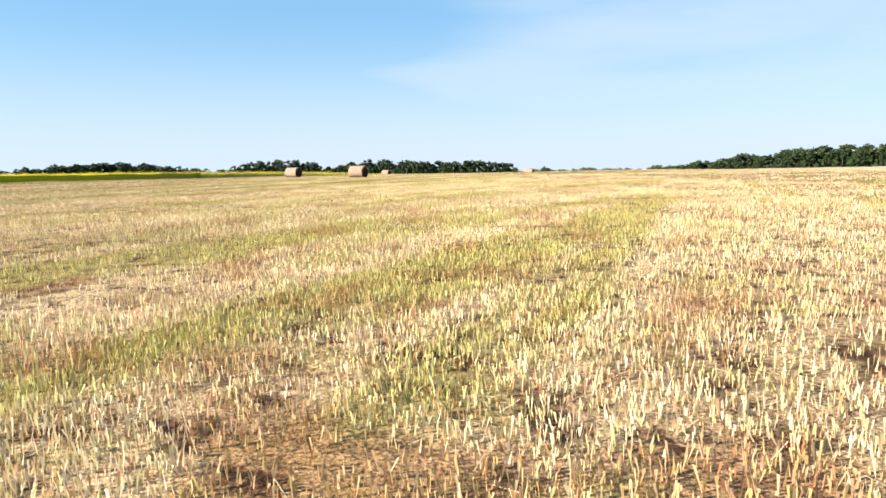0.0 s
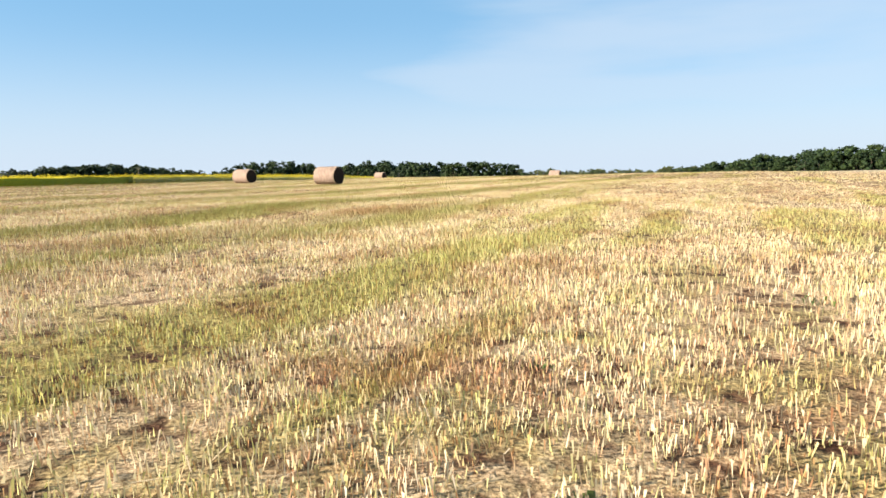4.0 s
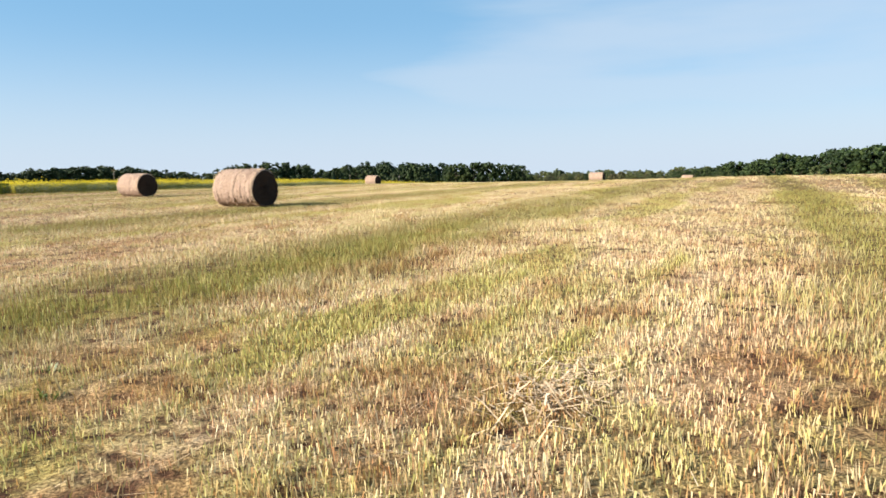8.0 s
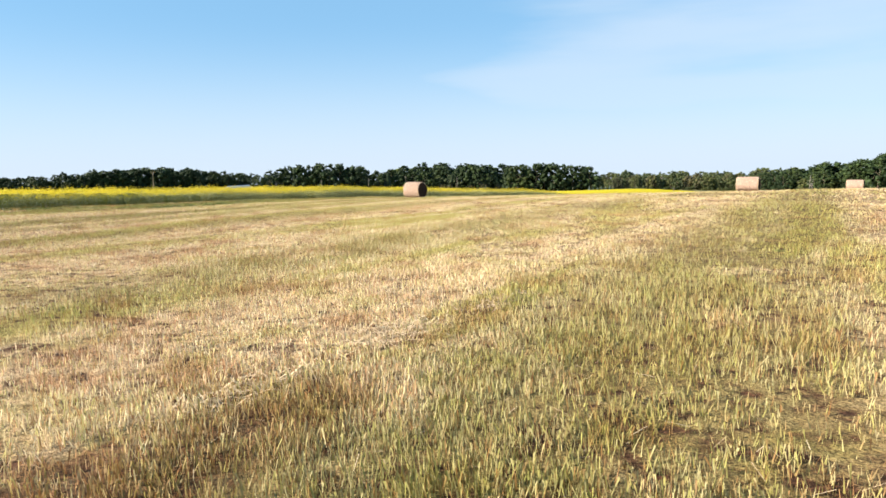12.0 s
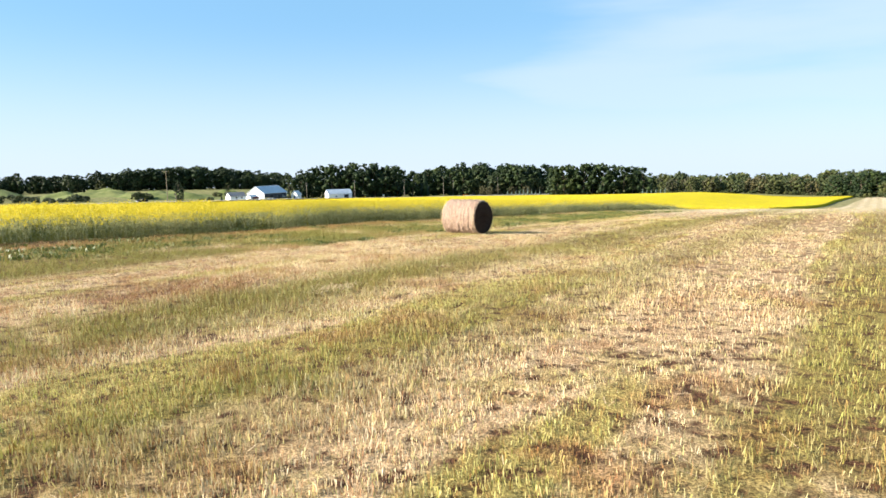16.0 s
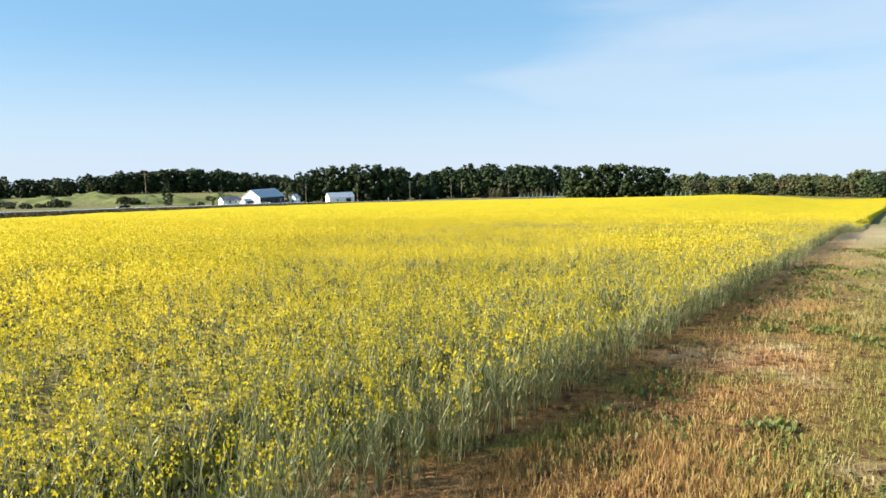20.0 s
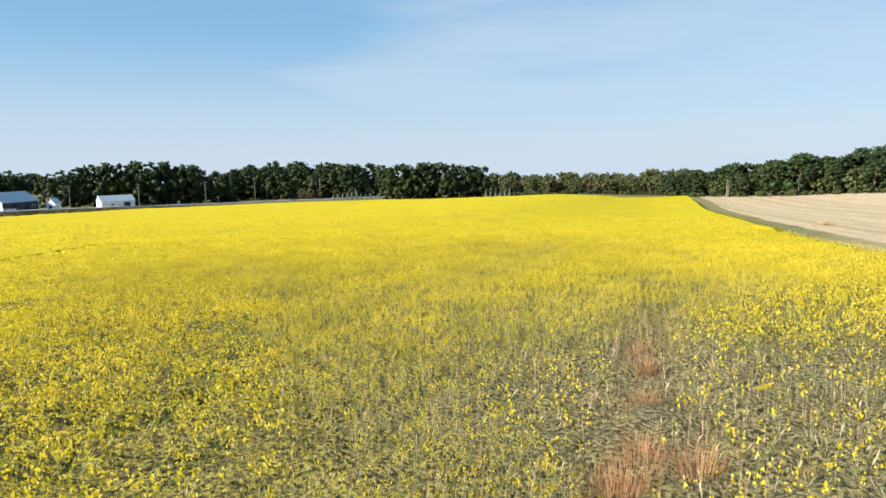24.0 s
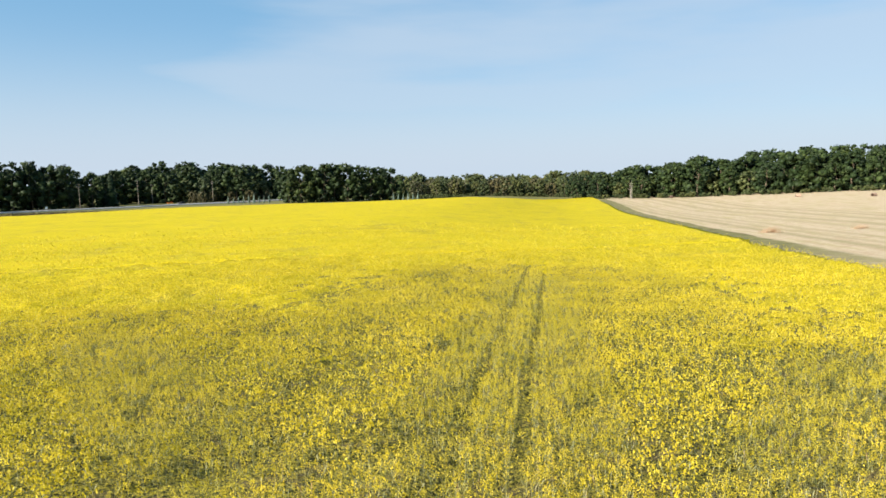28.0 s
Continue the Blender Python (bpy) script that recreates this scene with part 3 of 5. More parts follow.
def lump(x, y, cx, cy, rx, ry, h):
    return h * np.exp(-((x - cx) / rx) ** 2 - ((y - cy) / ry) ** 2)


def height(x, y):
    x, y = np.asarray(x, float), np.asarray(y, float)
    z = np.interp(y, _ty, _tz)
    z = z + lump(x, y, 100, 485, 60, 60, 0.8)
    # pasture hummocks beyond the road
    for cx, cy, rx, ry, h in ((-330, 470, 26, 22, 3.2), (-285, 520, 34, 20, 4.2), (-390, 450, 30, 30, 3.0), (-240, 570, 30, 18, 3.0), (-430, 520, 60, 40, 4.5)):
        z = z + lump(x, y, cx, cy, rx, ry, h)
    z = z + lump(x, y, -520, 900, 330, 180, 9.0)
    # the hollow along the crop's edge, beyond the brow
    c = across(x, y)
    side = np.clip((c + 150) / 60, 0, 1) * np.clip((90 - c) / 150, 0, 1)
    z = z - np.interp(y, [205, 220, 235, 250, 265, 280, 310, 340, 370, 400, 430, 512, 594, 700], [0, 0.4, 0.75, 1.1, 1.15, 1.2, 1.95, 2.7, 3.5, 4.2, 4.8, 3.9, 2.6, 0]) * side * side * (3 - 2 * side)
    micro = (vnoise(x, y, 0.22, 3) - 0.5) * 0.10 + (vnoise(x, y, 0.05, 4) - 0.5) * 0.22
    return z + micro * np.clip(1.5 - np.abs(x) / 300, 0, 1)


def edge_s(y):
    """Where the crop's edge lies across the field, by y."""
    return np.interp(y, [0, 60, 120, 150, 180, 206, 245, 280, 310, 340, 370, 400, 430, 600], [-112, -101, -90, -85.6, -84.6, -84.2, -83.3, -82.9, -82.5, -81.8, -81.0, -80.2, -79.0, -73.5])


def edge_x(y):
    return (edge_s(y) + np.asarray(y) * DX) / DY


def verge_x(y):
    return np.interp(y, [40, 200, 296, 336, 382, 440, 496, 520], [-185, -163, -155, -152, -138, -111, -66, -40])


def spread(a, b, first, grow, limit):
    """Even steps from a to b, then widening ones out to the limit."""
    core = list(np.arange(a, b + 0.01, first))
    lo, hi, st = [], [], first
    p = a
    while p > limit[0]:
        st *= grow
        p -= st
        lo.append(p)
    st, p = first, b
    while p < limit[1]:
        st *= grow
        p += st
        hi.append(p)
    return np.array(lo[::-1] + core + hi)


def sheet(name, xs, ys, zf, mat):
    X, Y = np.meshgrid(xs, ys)
    v = np.stack([X, Y, zf(X, Y)], -1).reshape(-1, 3)
    nx, ny = len(xs), len(ys)
    i = np.arange(nx - 1)[None, :] + nx * np.arange(ny - 1)[:, None]
    f = np.stack([i, i + 1, i + nx + 1, i + nx], -1).reshape(-1, 4)
    return new(name, np_mesh(name, v, f, mat, True))


ground = sheet("ground", spread(-64, 64, 1.6, 1.10, (-4000, 4000)), spread(-10, 300, 1.6, 1.06, (-600, 4800)), height, M_GROUND)
tagged(ground, "cut hay field of straw stubble falling gently to pasture", "field", kind="structure")

def mound(x, y, rx, ry, h, seed):
    """A low grassy hummock with an uneven crest."""
    u = np.linspace(-1, 1, 29)
    U, V = np.meshgrid(u, u)
    d = np.sqrt(U ** 2 + V ** 2)
    X, Y = x + U * rx * 1.5, y + V * ry * 1.2
    Z = height(X, Y) - 0.6 + 0.85 * h * np.clip(1 - d ** 2, 0, 1) ** 1.2 * (0.35 + 1.2 * vnoise(X, Y, 0.11, seed))
    v = np.stack([X, Y, Z], -1).reshape(-1, 3)
    i = np.arange(28)[None, :] + 29 * np.arange(28)[:, None]
    ob = new("hummock", np_mesh("hummock", v, np.stack([i, i + 1, i + 30, i + 29], -1).reshape(-1, 4), M_PASTURE, True))
    tagged(ob, "low grassy hummock in rough green pasture", "hummock", group="pasture hummocks", kind="structure")


for k, (mx, my, rx, ry, mh) in enumerate(((-322, 520, 30, 14, 6.0), (-372, 505, 34, 16, 5.5), (-270, 545, 30, 14, 6.5), (-300, 575, 40, 16, 8.5), (-420, 540, 50, 20, 7.5), (-238, 590, 26, 14, 6.5), (-350, 600, 50, 20, 9.0), (-262, 512, 18, 9, 3.4), (-215, 545, 20, 10, 3.0))):
    mound(mx, my, rx, ry, mh, 30 + k)

# ---------------------------------------------------------------- road in the valley
def ribbon(name, offset, width, lift, mat, y0=-380, y1=1150, step=6.0):
    ys = np.arange(y0, y1, step)
    xs = np.interp(ys, ROAD_Y, ROAD_X)
    kk = np.ones(9) / 9
    xs = np.convolve(np.pad(xs, 4, mode='edge'), kk, mode='valid')
    dx, dy = np.gradient(xs), np.gradient(ys)
    ln = np.hypot(dx, dy)
    nx, ny = dy / ln, -dx / ln
    cols = []
    for o in (offset - width / 2, offset - width / 2 + 0.02, offset + width / 2 - 0.02, offset + width / 2):
        cols.append((xs + nx * o, ys + ny * o))
    zc = height(xs + nx * offset, ys + ny * offset) + lift
    rows = []
    for k, (cx, cy) in enumerate(cols):
        z = zc - (0.9 if k in (0, 3) else 0.0)
        rows.append(np.stack([cx, cy, z], -1))
    v = np.stack(rows, 1).reshape(-1, 3)
    n = len(ys)
    f = []
    for r in range(n - 1):
        for k in range(3):
            a = r * 4 + k
            f.append((a, a + 1, a + 5, a + 4))
    return new(name, np_mesh(name, v, f, mat))


tagged(ribbon("road_shoulder", 0, 12.5, 0.45, M_GRAVEL), "pale gravel shoulder along the country road", "road shoulder", kind="structure")
tagged(ribbon("road", 0, 8.0, 0.52, M_ASPHALT), "grey two-lane asphalt country road in the valley", "road", kind="structure")
tagged(ribbon("road_line", 3.6, 0.15, 0.53, M_LINE), "white painted edge line on the road", "road marking", kind="structure")

# rank brown grass between the crop and the road
rv = np.random.default_rng(77)
gy = rv.uniform(150, 520, 40000)
ga, gb = verge_x(gy) - 1.0, np.interp(gy, ROAD_Y, ROAD_X) + 8.0
gx = gb + (ga - gb) * rv.random(40000) ** 0.7
keep = ga > gb
gx, gy = gx[keep], gy[keep]
gn = len(gx)
gan, gh = rv.uniform(0, math.pi, gn), rv.uniform(0.3, 0.9, gn)
gs = np.stack([np.cos(gan), np.sin(gan), np.zeros(gn)], -1) * 0.45
gp = np.stack([gx, gy, height(gx, gy) - 0.1], -1)
gt = gp + np.stack([rv.normal(size=gn) * 0.2, rv.normal(size=gn) * 0.2, gh], -1)
gv = np.stack([gp - gs, gp + gs, gt], 1).reshape(-1, 3)
ob = new("verge_grass", np_mesh("verge_grass", gv, np.arange(3 * gn).reshape(-1, 3), M_BANK))
tagged(ob, "rank brown grass on the bank between crop and road", "grass", kind="stuff")

# ---------------------------------------------------------------- trees
def ball(subdiv):
    bm = bmesh.new()
    bmesh.ops.create_icosphere(bm, subdivisions=subdiv, radius=1.0)
    bm.verts.ensure_lookup_table()
    v = np.array([p.co[:] for p in bm.verts])
    f = np.array([[q.index for q in p.verts] for p in bm.faces])
    bm.free()
    return v, f


CORE_V, CORE_F = ball(1)


def leaf_cards(pts, size, r, outward=None):
    """A bent triangle at every point, turned at random."""
    n = len(pts)
    a = r.normal(size=(n, 3))
    a /= np.linalg.norm(a, axis=1)[:, None]
    b = np.cross(a, r.normal(size=(n, 3)))
    b /= np.linalg.norm(b, axis=1)[:, None] + 1e-6
    s = size * r.uniform(0.6, 1.3, n)[:, None]
    v = np.stack([pts + a * s, pts - a * s * 0.5 + b * s * 0.8, pts - a * s * 0.5 - b * s * 0.8], 1)
    return v.reshape(-1, 3), np.arange(3 * n).reshape(-1, 3)


def crown_mesh(name, seed, h, w, mat, lumps=24, low=0.12, cards=11, shape=1.0):
    r = np.random.default_rng(seed)
    V, F, off = [], [], 0
    lumps = int(lumps * 1.35)
    cards = int(cards * 2.0)
    for k in range(lumps):
        t = (k + 0.5) / lumps
        z = h * (low + (0.93 - low) * t) + r.normal() * h * 0.015
        prof = math.sin(math.pi * min(1, 0.16 + 0.80 * t) ** shape) ** 0.75
        rad = w * 0.5 * prof * r.uniform(0.35, 1.02) ** 0.7
        an = k * 2.4 + r.uniform(-0.5, 0.5)
        c = np.array([math.cos(an) * rad, math.sin(an) * rad, z])
        size = w * r.uniform(0.065, 0.145) * (0.75 + 0.4 * prof)
        d = 0.8 + 0.6 * (r.random(len(CORE_V)) - 0.5)
        v = CORE_V * d[:, None] * size * np.array([1, 1, 0.85]) + c
        V.append(v)
        F.append(CORE_F + off)
        off += len(v)
        dirs = r.normal(size=(cards, 3))
        dirs /= np.linalg.norm(dirs, axis=1)[:, None]
        pts = c + dirs * size * r.uniform(0.70, 1.12, cards)[:, None] * np.array([1, 1, 0.9])
        cv, cf = leaf_cards(pts, size * 0.38, r)
        V.append(cv)
        F.append(cf + off)
        off += len(cv)
    return np_mesh(name, np.concatenate(V), np.concatenate(F), mat)


def trunk_bm(h, r0, seed, top=0.75, limbs=3):
    r = random.Random(seed)
    bm = bmesh.new()
    p = Vector((0, 0, -0.4))
    for k in range(4):
        q = Vector((r.uniform(-0.03, 0.03) * h, r.uniform(-0.03, 0.03) * h, h * top * (k + 1) / 4))
        tube(p, q, r0 * (1 - 0.22 * k), r0 * (1 - 0.22 * (k + 1)), 5, bm)
        p = q
    for k in range(limbs):
        z = h * r.uniform(0.2, 0.6)
        an = k * 2.4 + r.random()
        l = h * r.uniform(0.12, 0.24)
        tube((0, 0, z), (math.cos(an) * l, math.sin(an) * l, z + l * 0.7), r0 * 0.4, r0 * 0.12, 3, bm)
    return bm


def make_tree(name, seed, h, w, mat, label, lumps=24, low=0.12, shape=1.0, cards=11):
    t = thing(name, 0, -900, 0, label=label, category="tree", group="trees")
    part("trunk", trunk_bm(h, h * 0.022, seed), M_BARK, t, "")
    part("crown", crown_mesh("crown", seed, h, w, mat, lumps, low, cards, shape), mat, t)
    return t


def spruce(seed, h, mat, label, name="spruce"):
    r = np.random.default_rng(seed)
    t = thing(name, 0, -900, 0, label=label, category="spruce", group="spruces")
    part("trunk", tube((0, 0, -0.3), (0, 0, h * 0.95), h * 0.02, h * 0.004, 6), M_BARK, t)
    V, F, off = [], [], 0
    tiers = 11
    for k in range(tiers):
        z = h * (0.05 + 0.9 * k / tiers)
        rad = h * 0.24 * (1 - k / tiers) ** 0.85 + 0.05
        n = 14
        an = np.arange(n) * math.tau / n + r.random() * 6
        rr = rad * r.uniform(0.7, 1.15, n)
        tip = np.stack([np.cos(an) * rr, np.sin(an) * rr, np.full(n, z) - rad * 0.28], -1)
        up = np.array([0, 0, z + h * 0.10])
        side = np.stack([-np.sin(an), np.cos(an), np.zeros(n)], -1) * rad * 0.30
        mid = tip * 0.55 + up * 0.45
        v = np.stack([np.broadcast_to(up, (n, 3)), mid + side - [0, 0, 0.1], tip, mid - side - [0, 0, 0.1]], 1).reshape(-1, 3)
        V.append(v)
        F.append(np.arange(4 * n).reshape(-1, 4) + off)
        off += 4 * n
    part("foliage", np_mesh("foliage", np.concatenate(V), np.concatenate(F), mat), mat, t)
    return t


TREES = {
    "dark": [make_tree("broadleaf_tree", 11 + k, 22, w, M_LEAF, "tall dark green broadleaf tree with a rounded crown", 29, 0.03)
             for k, w in enumerate((16.0, 14.0, 18.0, 13.0))],
    "light": [make_tree("young_tree", 31 + k, 13, w, M_LEAF_LIGHT, "light green young tree at the edge of the wood", 24, 0.03)
              for k, w in enumerate((11.0, 9.5, 12.0))],
    "rust": [make_tree("browning_tree", 41 + k, 12, w, M_LEAF_RUST, "brownish green tree in a scrubby wood", 22, 0.03) for k, w in enumerate((10.0, 11.5))],
    "tall": [make_tree("poplar_tree", 51, 14, 6.2, M_LEAF, "narrow dark tree standing alone in pasture", 34, 0.03)],
    "poplar": [make_tree("poplar_tree", 52, 14, 4.6, M_LEAF_LIGHT, "slender light green poplar by the farm", 16, 0.04)],
    "bush": [make_tree("bush", 61 + k, 3.2, 6.4, m, "low rounded bush in rough pasture", 12, 0.12, cards=24) for k, m in enumerate((M_LEAF_LIGHT, M_LEAF_LIGHT, M_LEAF_LIGHT))],
    "spruce": [spruce(71, 5.5, M_NEEDLE, "young blue spruce in a planted row"), spruce(72, 4.8, M_NEEDLE, "young blue spruce in a planted row")],
    "conifer": [spruce(73, 20, M_LEAF, "tall dark conifer among broadleaf trees", "conifer_tree")],
}
USED = set()


def plant(kind, x, y, scale=1.0, stretch=1.0, pick=None, sink=0.1, wide=1.0):
    v = TREES[kind][pick if pick is not None else int(rng.integers(len(TREES[kind])))]
    z = float(height(x, y)) - sink
    m = Matrix.Translation((x, y, z)) @ Matrix.Rotation(rng.uniform(0, 6.28), 4, 'Z')
    o = copy_thing(v, m)
    o.scale = (scale * wide * rng.uniform(0.92, 1.08), scale * wide * rng.uniform(0.92, 1.08), scale * stretch * rng.uniform(0.95, 1.05))
    return o


def row(kind, a, b, count, scale, wob=5.0, mix=(), tops=None, wide=1.0, rise=None):
    """Trees along a line from a to b, with now and then one of another kind."""
    for k in range(count):
        t = (k + rng.uniform(0.2, 0.8)) / count
        kk = kind
        for other, chance in mix:
            if rng.random() < chance:
                kk = other
                break
        sc = scale * rng.uniform(0.86, 1.12) if kk == kind else rng.uniform(0.9, 1.15)
        if rise:
            sc *= float(np.interp(t, *rise))
        px, py = a[0] + (b[0] - a[0]) * t + rng.normal() * wob * 0.5, a[1] + (b[1] - a[1]) * t + rng.uniform(-wob, wob)
        if tops:      # the canopy follows a given line of heights
            sc = (float(np.interp(t, *tops)) - float(height(px, py))) / 21.5 * rng.uniform(0.93, 1.0)
        plant(kk, px, py, sc, wide=wide)


# clump between road and crop
for gx, gy, gs in ((1, 606, 0.98), (8, 601, 1.02), (15, 606, 1.06), (22, 600, 1.08), (29, 606, 1.10), (36, 599, 1.10), (43, 605, 1.06), (50, 598, 1.00), (57, 603, 1.02), (63, 596, 0.94),
                   (12, 614, 1.06), (24, 616, 1.06), (36, 615, 1.06), (48, 613, 1.02), (4, 618, 0.95), (70, 604, 0.62), (60, 611, 0.95)):
    plant("dark", gx, gy, gs)
# trees behind the farm
for gx, gy, gs in ((-197, 590, 0.90), (-190, 596, 1.02), (-183, 601, 1.14), (-175, 604, 1.22), (-167, 602, 1.26), (-159, 605, 1.20), (-151, 606, 1.22), (-143, 604, 1.28), (-135, 608, 1.20), (-127, 612, 1.16),
                   (-119, 616, 1.14), (-172, 620, 1.22), (-156, 622, 1.26), (-140, 624, 1.24), (-124, 630, 1.16), (-110, 632, 1.0), (-190, 612, 1.0)):
    plant("dark", gx, gy, gs)
plant("conifer", -100, 632, 1.15)
plant("conifer", -106, 640, 1.05)
# wood behind the road
row("dark", (-114, 690), (6, 716), 20, 1.10, 6, (("light", 0.06),), None, 1.15)
row("dark", (-110, 725), (4, 750), 18, 1.24, 6, (), None, 1.3)
row("dark", (-205, 640), (-100, 668), 14, 1.0, 5, (), None, 1.2)
row("light", (-100, 670), (2, 690), 14, 1.15, 5, (("rust", 0.12), ("dark", 0.45)))
row("rust", (-62, 662), (-5, 680), 7, 0.62, 4)
# planted spruces
for k in range(9):
    plant("spruce", -34 + k * 3.1, 630 + k * 0.4, rng.uniform(0.9, 1.15))
for k in range(6):
    plant("spruce", 61 + k * 2.9, 585 - k * 0.6, rng.uniform(0.85, 1.1))
for k in range(7):
    plant("bush", 78 + k * 4, 584 - k * 0.6, rng.uniform(0.75, 1.0), 0.9)
# low scrub wood in the middle distance
row("light", (80, 655), (225, 620), 34, 0.88, 6, (("rust", 0.35),))
row("rust", (85, 680), (250, 645), 30, 1.05, 7, (("light", 0.55),))
row("light", (80, 715), (290, 680), 28, 1.20, 7, (("rust", 0.2),))
row("light", (76, 735), (310, 695), 26, 1.28, 6, (), None, 1.35)
row("bush", (80, 645), (210, 612), 20, 0.8, 4)
# big wood on the far side of the cut field
for off, sc in ((0, 0.92), (12, 1.05), (26, 1.13)):
    row("dark", (190 + off, 606 + off), (312 + off, 446 + off), 29, sc, 5, (("light", 0.04 if off else 0.12),), None, 1.0 if off == 0 else 1.2, ([0, 0.2, 0.4, 0.7, 1], [0.66, 0.86, 1.04, 1.08, 1.0]))
    row("dark", (312 + off, 446 + off), (470 + off, 300 + off), 20, sc * 1.05, 6, (), None, 1.2)
row("bush", (186, 598), (306, 440), 26, 0.9, 3)
# wooded ridge on the left: a lower far part and a higher one towards the farm
RIDGE = ([0, 0.26, 0.50, 0.53, 0.60, 0.70, 0.82, 0.91, 1.0], [-0.5, 0.7, 1.2, 5.5, 8.2, 8.8, 4.2, -1.5, -4.5])
row("dark", (-690, 720), (-330, 930), 46, 1.0, 8, (), RIDGE, 1.25)
row("dark", (-700, 770), (-325, 965), 44, 1.0, 8, (), RIDGE, 1.3)
row("light", (-660, 725), (-345, 905), 26, 1.25, 7, (("dark", 0.3),))
# hedges and scrub across the pasture
row("bush", (-345, 452), (-272, 470), 14, 0.85, 3)
row("bush", (-470, 560), (-300, 640), 30, 1.1, 5)
row("bush", (-330, 430), (-285, 452), 9, 0.8, 3)
# trees and bushes in the pasture
plant("tall", -228, 490, 0.95)
plant("tall", -226, 489, 0.55)
plant("conifer", -190, 470, 0.25)
plant("poplar", -224, 546, 0.95)
plant("poplar", -228, 552, 0.80)
for bx, by, bs in ((-290, 480, 1.3), (-287, 484, 1.1), (-262, 500, 1.4), (-259, 504, 1.2), (-256, 500, 1.0), (-240, 560, 1.1), (-234, 566, 1.0), (-196, 468, 0.7), (-204, 474, 0.5), (-210, 575, 1.3), (-216, 570, 1.0), (-203, 583, 1.2)):
    plant("bush", bx, by, bs)
for kk in TREES.values():
    for base in kk:
        for child in list(base.children):
            bpy.data.objects.remove(child)
        bpy.data.objects.remove(base)

# ---------------------------------------------------------------- round bales
def bale_meshes(seed, rad=0.75, length=1.6):
    """Wrapped side, the two ends and the loose fringe of one round bale, lying along x."""
    r = np.random.default_rng(seed)
    na, nl = 84, 44
    ang = np.linspace(0, math.tau, na, endpoint=False)
    u = np.linspace(-0.5, 0.5, nl)
    groove = 0.007 * np.sin(np.arange(nl) * 1.45 + seed) + 0.009 * r.normal(size=nl)
    A, U = np.meshgrid(ang, u)
    wave = 0.010 * np.sin(U * 46 + 5 * np.sin(U * 5 + seed) + 1.3 * np.sin(A * 4 + seed)) * (0.25 + 0.9 * np.clip(-np.cos(A), 0, 1))
    R = rad + groove[:, None] + wave + 0.018 * np.sin(A * 3 + seed) + 0.012 * r.normal(size=A.shape)
    R -= 0.06 * np.clip((np.abs(U) - 0.44) / 0.06, 0, 1) ** 2
    sag = np.where(np.cos(A - math.pi) > 0.9, 0.97, 1.0)
    v = np.stack([U * length, np.sin(A) * R * 1.01, np.cos(A) * R * sag + rad * 0.97], -1).reshape(-1, 3)
    f = []
    for i in range(nl - 1):
        for j in range(na):
            f.append((i * na + j, i * na + (j + 1) % na, (i + 1) * na + (j + 1) % na, (i + 1) * na + j))
    side = np_mesh("wrapped_side", v, f, M_BALE, True)
    ends = []
    for sgn, base in ((1, (nl - 1) * na), (-1, 0)):
        rim = v[base:base + na]
        vv, ff = [rim], []
        for ring in range(1, 9):
            k = 1 - ring / 8.5
            c = np.array([sgn * length * 0.5, 0, rad * 0.97])
            p = c + (rim - c) * np.array([1, k, k])
            p[:, 0] = sgn * (length * 0.5 + 0.025 * math.sin(ring * 2.3) + 0.012 * r.normal(size=na))
            vv.append(p)
            for j in range(na):
                a, b = (ring - 1) * na + j, (ring - 1) * na + (j + 1) % na
                ff.append((a, b, b + na, a + na))
        vv = np.concatenate(vv)
        m = len(vv)
        vv = np.concatenate([vv, [[sgn * length * 0.5, 0, rad * 0.97]]])
        for j in range(na):
            ff.append((m - na + j, m - na + (j + 1) % na, m, m))
        ff = [q for q in ff if q[2] != q[3]]
        tri = [(m - na + j, m - na + (j + 1) % na, m) for j in range(na)]
        allf = [(a, b, c) for a, b, c, d in ff] + [(a, c, d) for a, b, c, d in ff] + tri
        ends.append(np_mesh("cut_end", vv, allf, M_BALE_END_SHADED, True))
    # loose straws standing off the wrap and lying round the foot
    n = 3200
    a = r.uniform(0, math.tau, n)
    a = np.where(r.random(n) < 0.45, math.pi + r.normal(size=n) * 0.9, a)
    x = r.uniform(-0.5, 0.5, n) * length
    edge = r.random(n) < 0.35
    x = np.where(edge, np.sign(x) * length * r.uniform(0.46, 0.505, n), x)
    p = np.stack([x, np.sin(a) * rad, np.cos(a) * rad + rad * 0.97], -1)
    tang = np.stack([r.normal(size=n) * 0.5, np.cos(a), -np.sin(a)], -1) * np.sign(r.normal(size=n))[:, None]
    out = np.stack([np.zeros(n), np.sin(a), np.cos(a)], -1)
    l = r.uniform(0.04, 0.13, n)[:, None]
    q = p + tang * l + out * l * r.uniform(0.1, 0.6, n)[:, None]
    w = np.stack([np.ones(n), np.zeros(n), np.zeros(n)], -1) * 0.004
    q[:, 2] = np.maximum(q[:, 2], 0.01)
    vs = np.stack([p - w, p + w, q], 1).reshape(-1, 3)
    fringe = np_mesh("loose_straw", vs, np.arange(3 * n).reshape(-1, 3), M_STRAW)
    return side, ends, fringe


BALE_SETS = [bale_meshes(s, 0.75, ln) for s, ln in ((1, 2.06), (2, 2.15), (3, 1.7))]


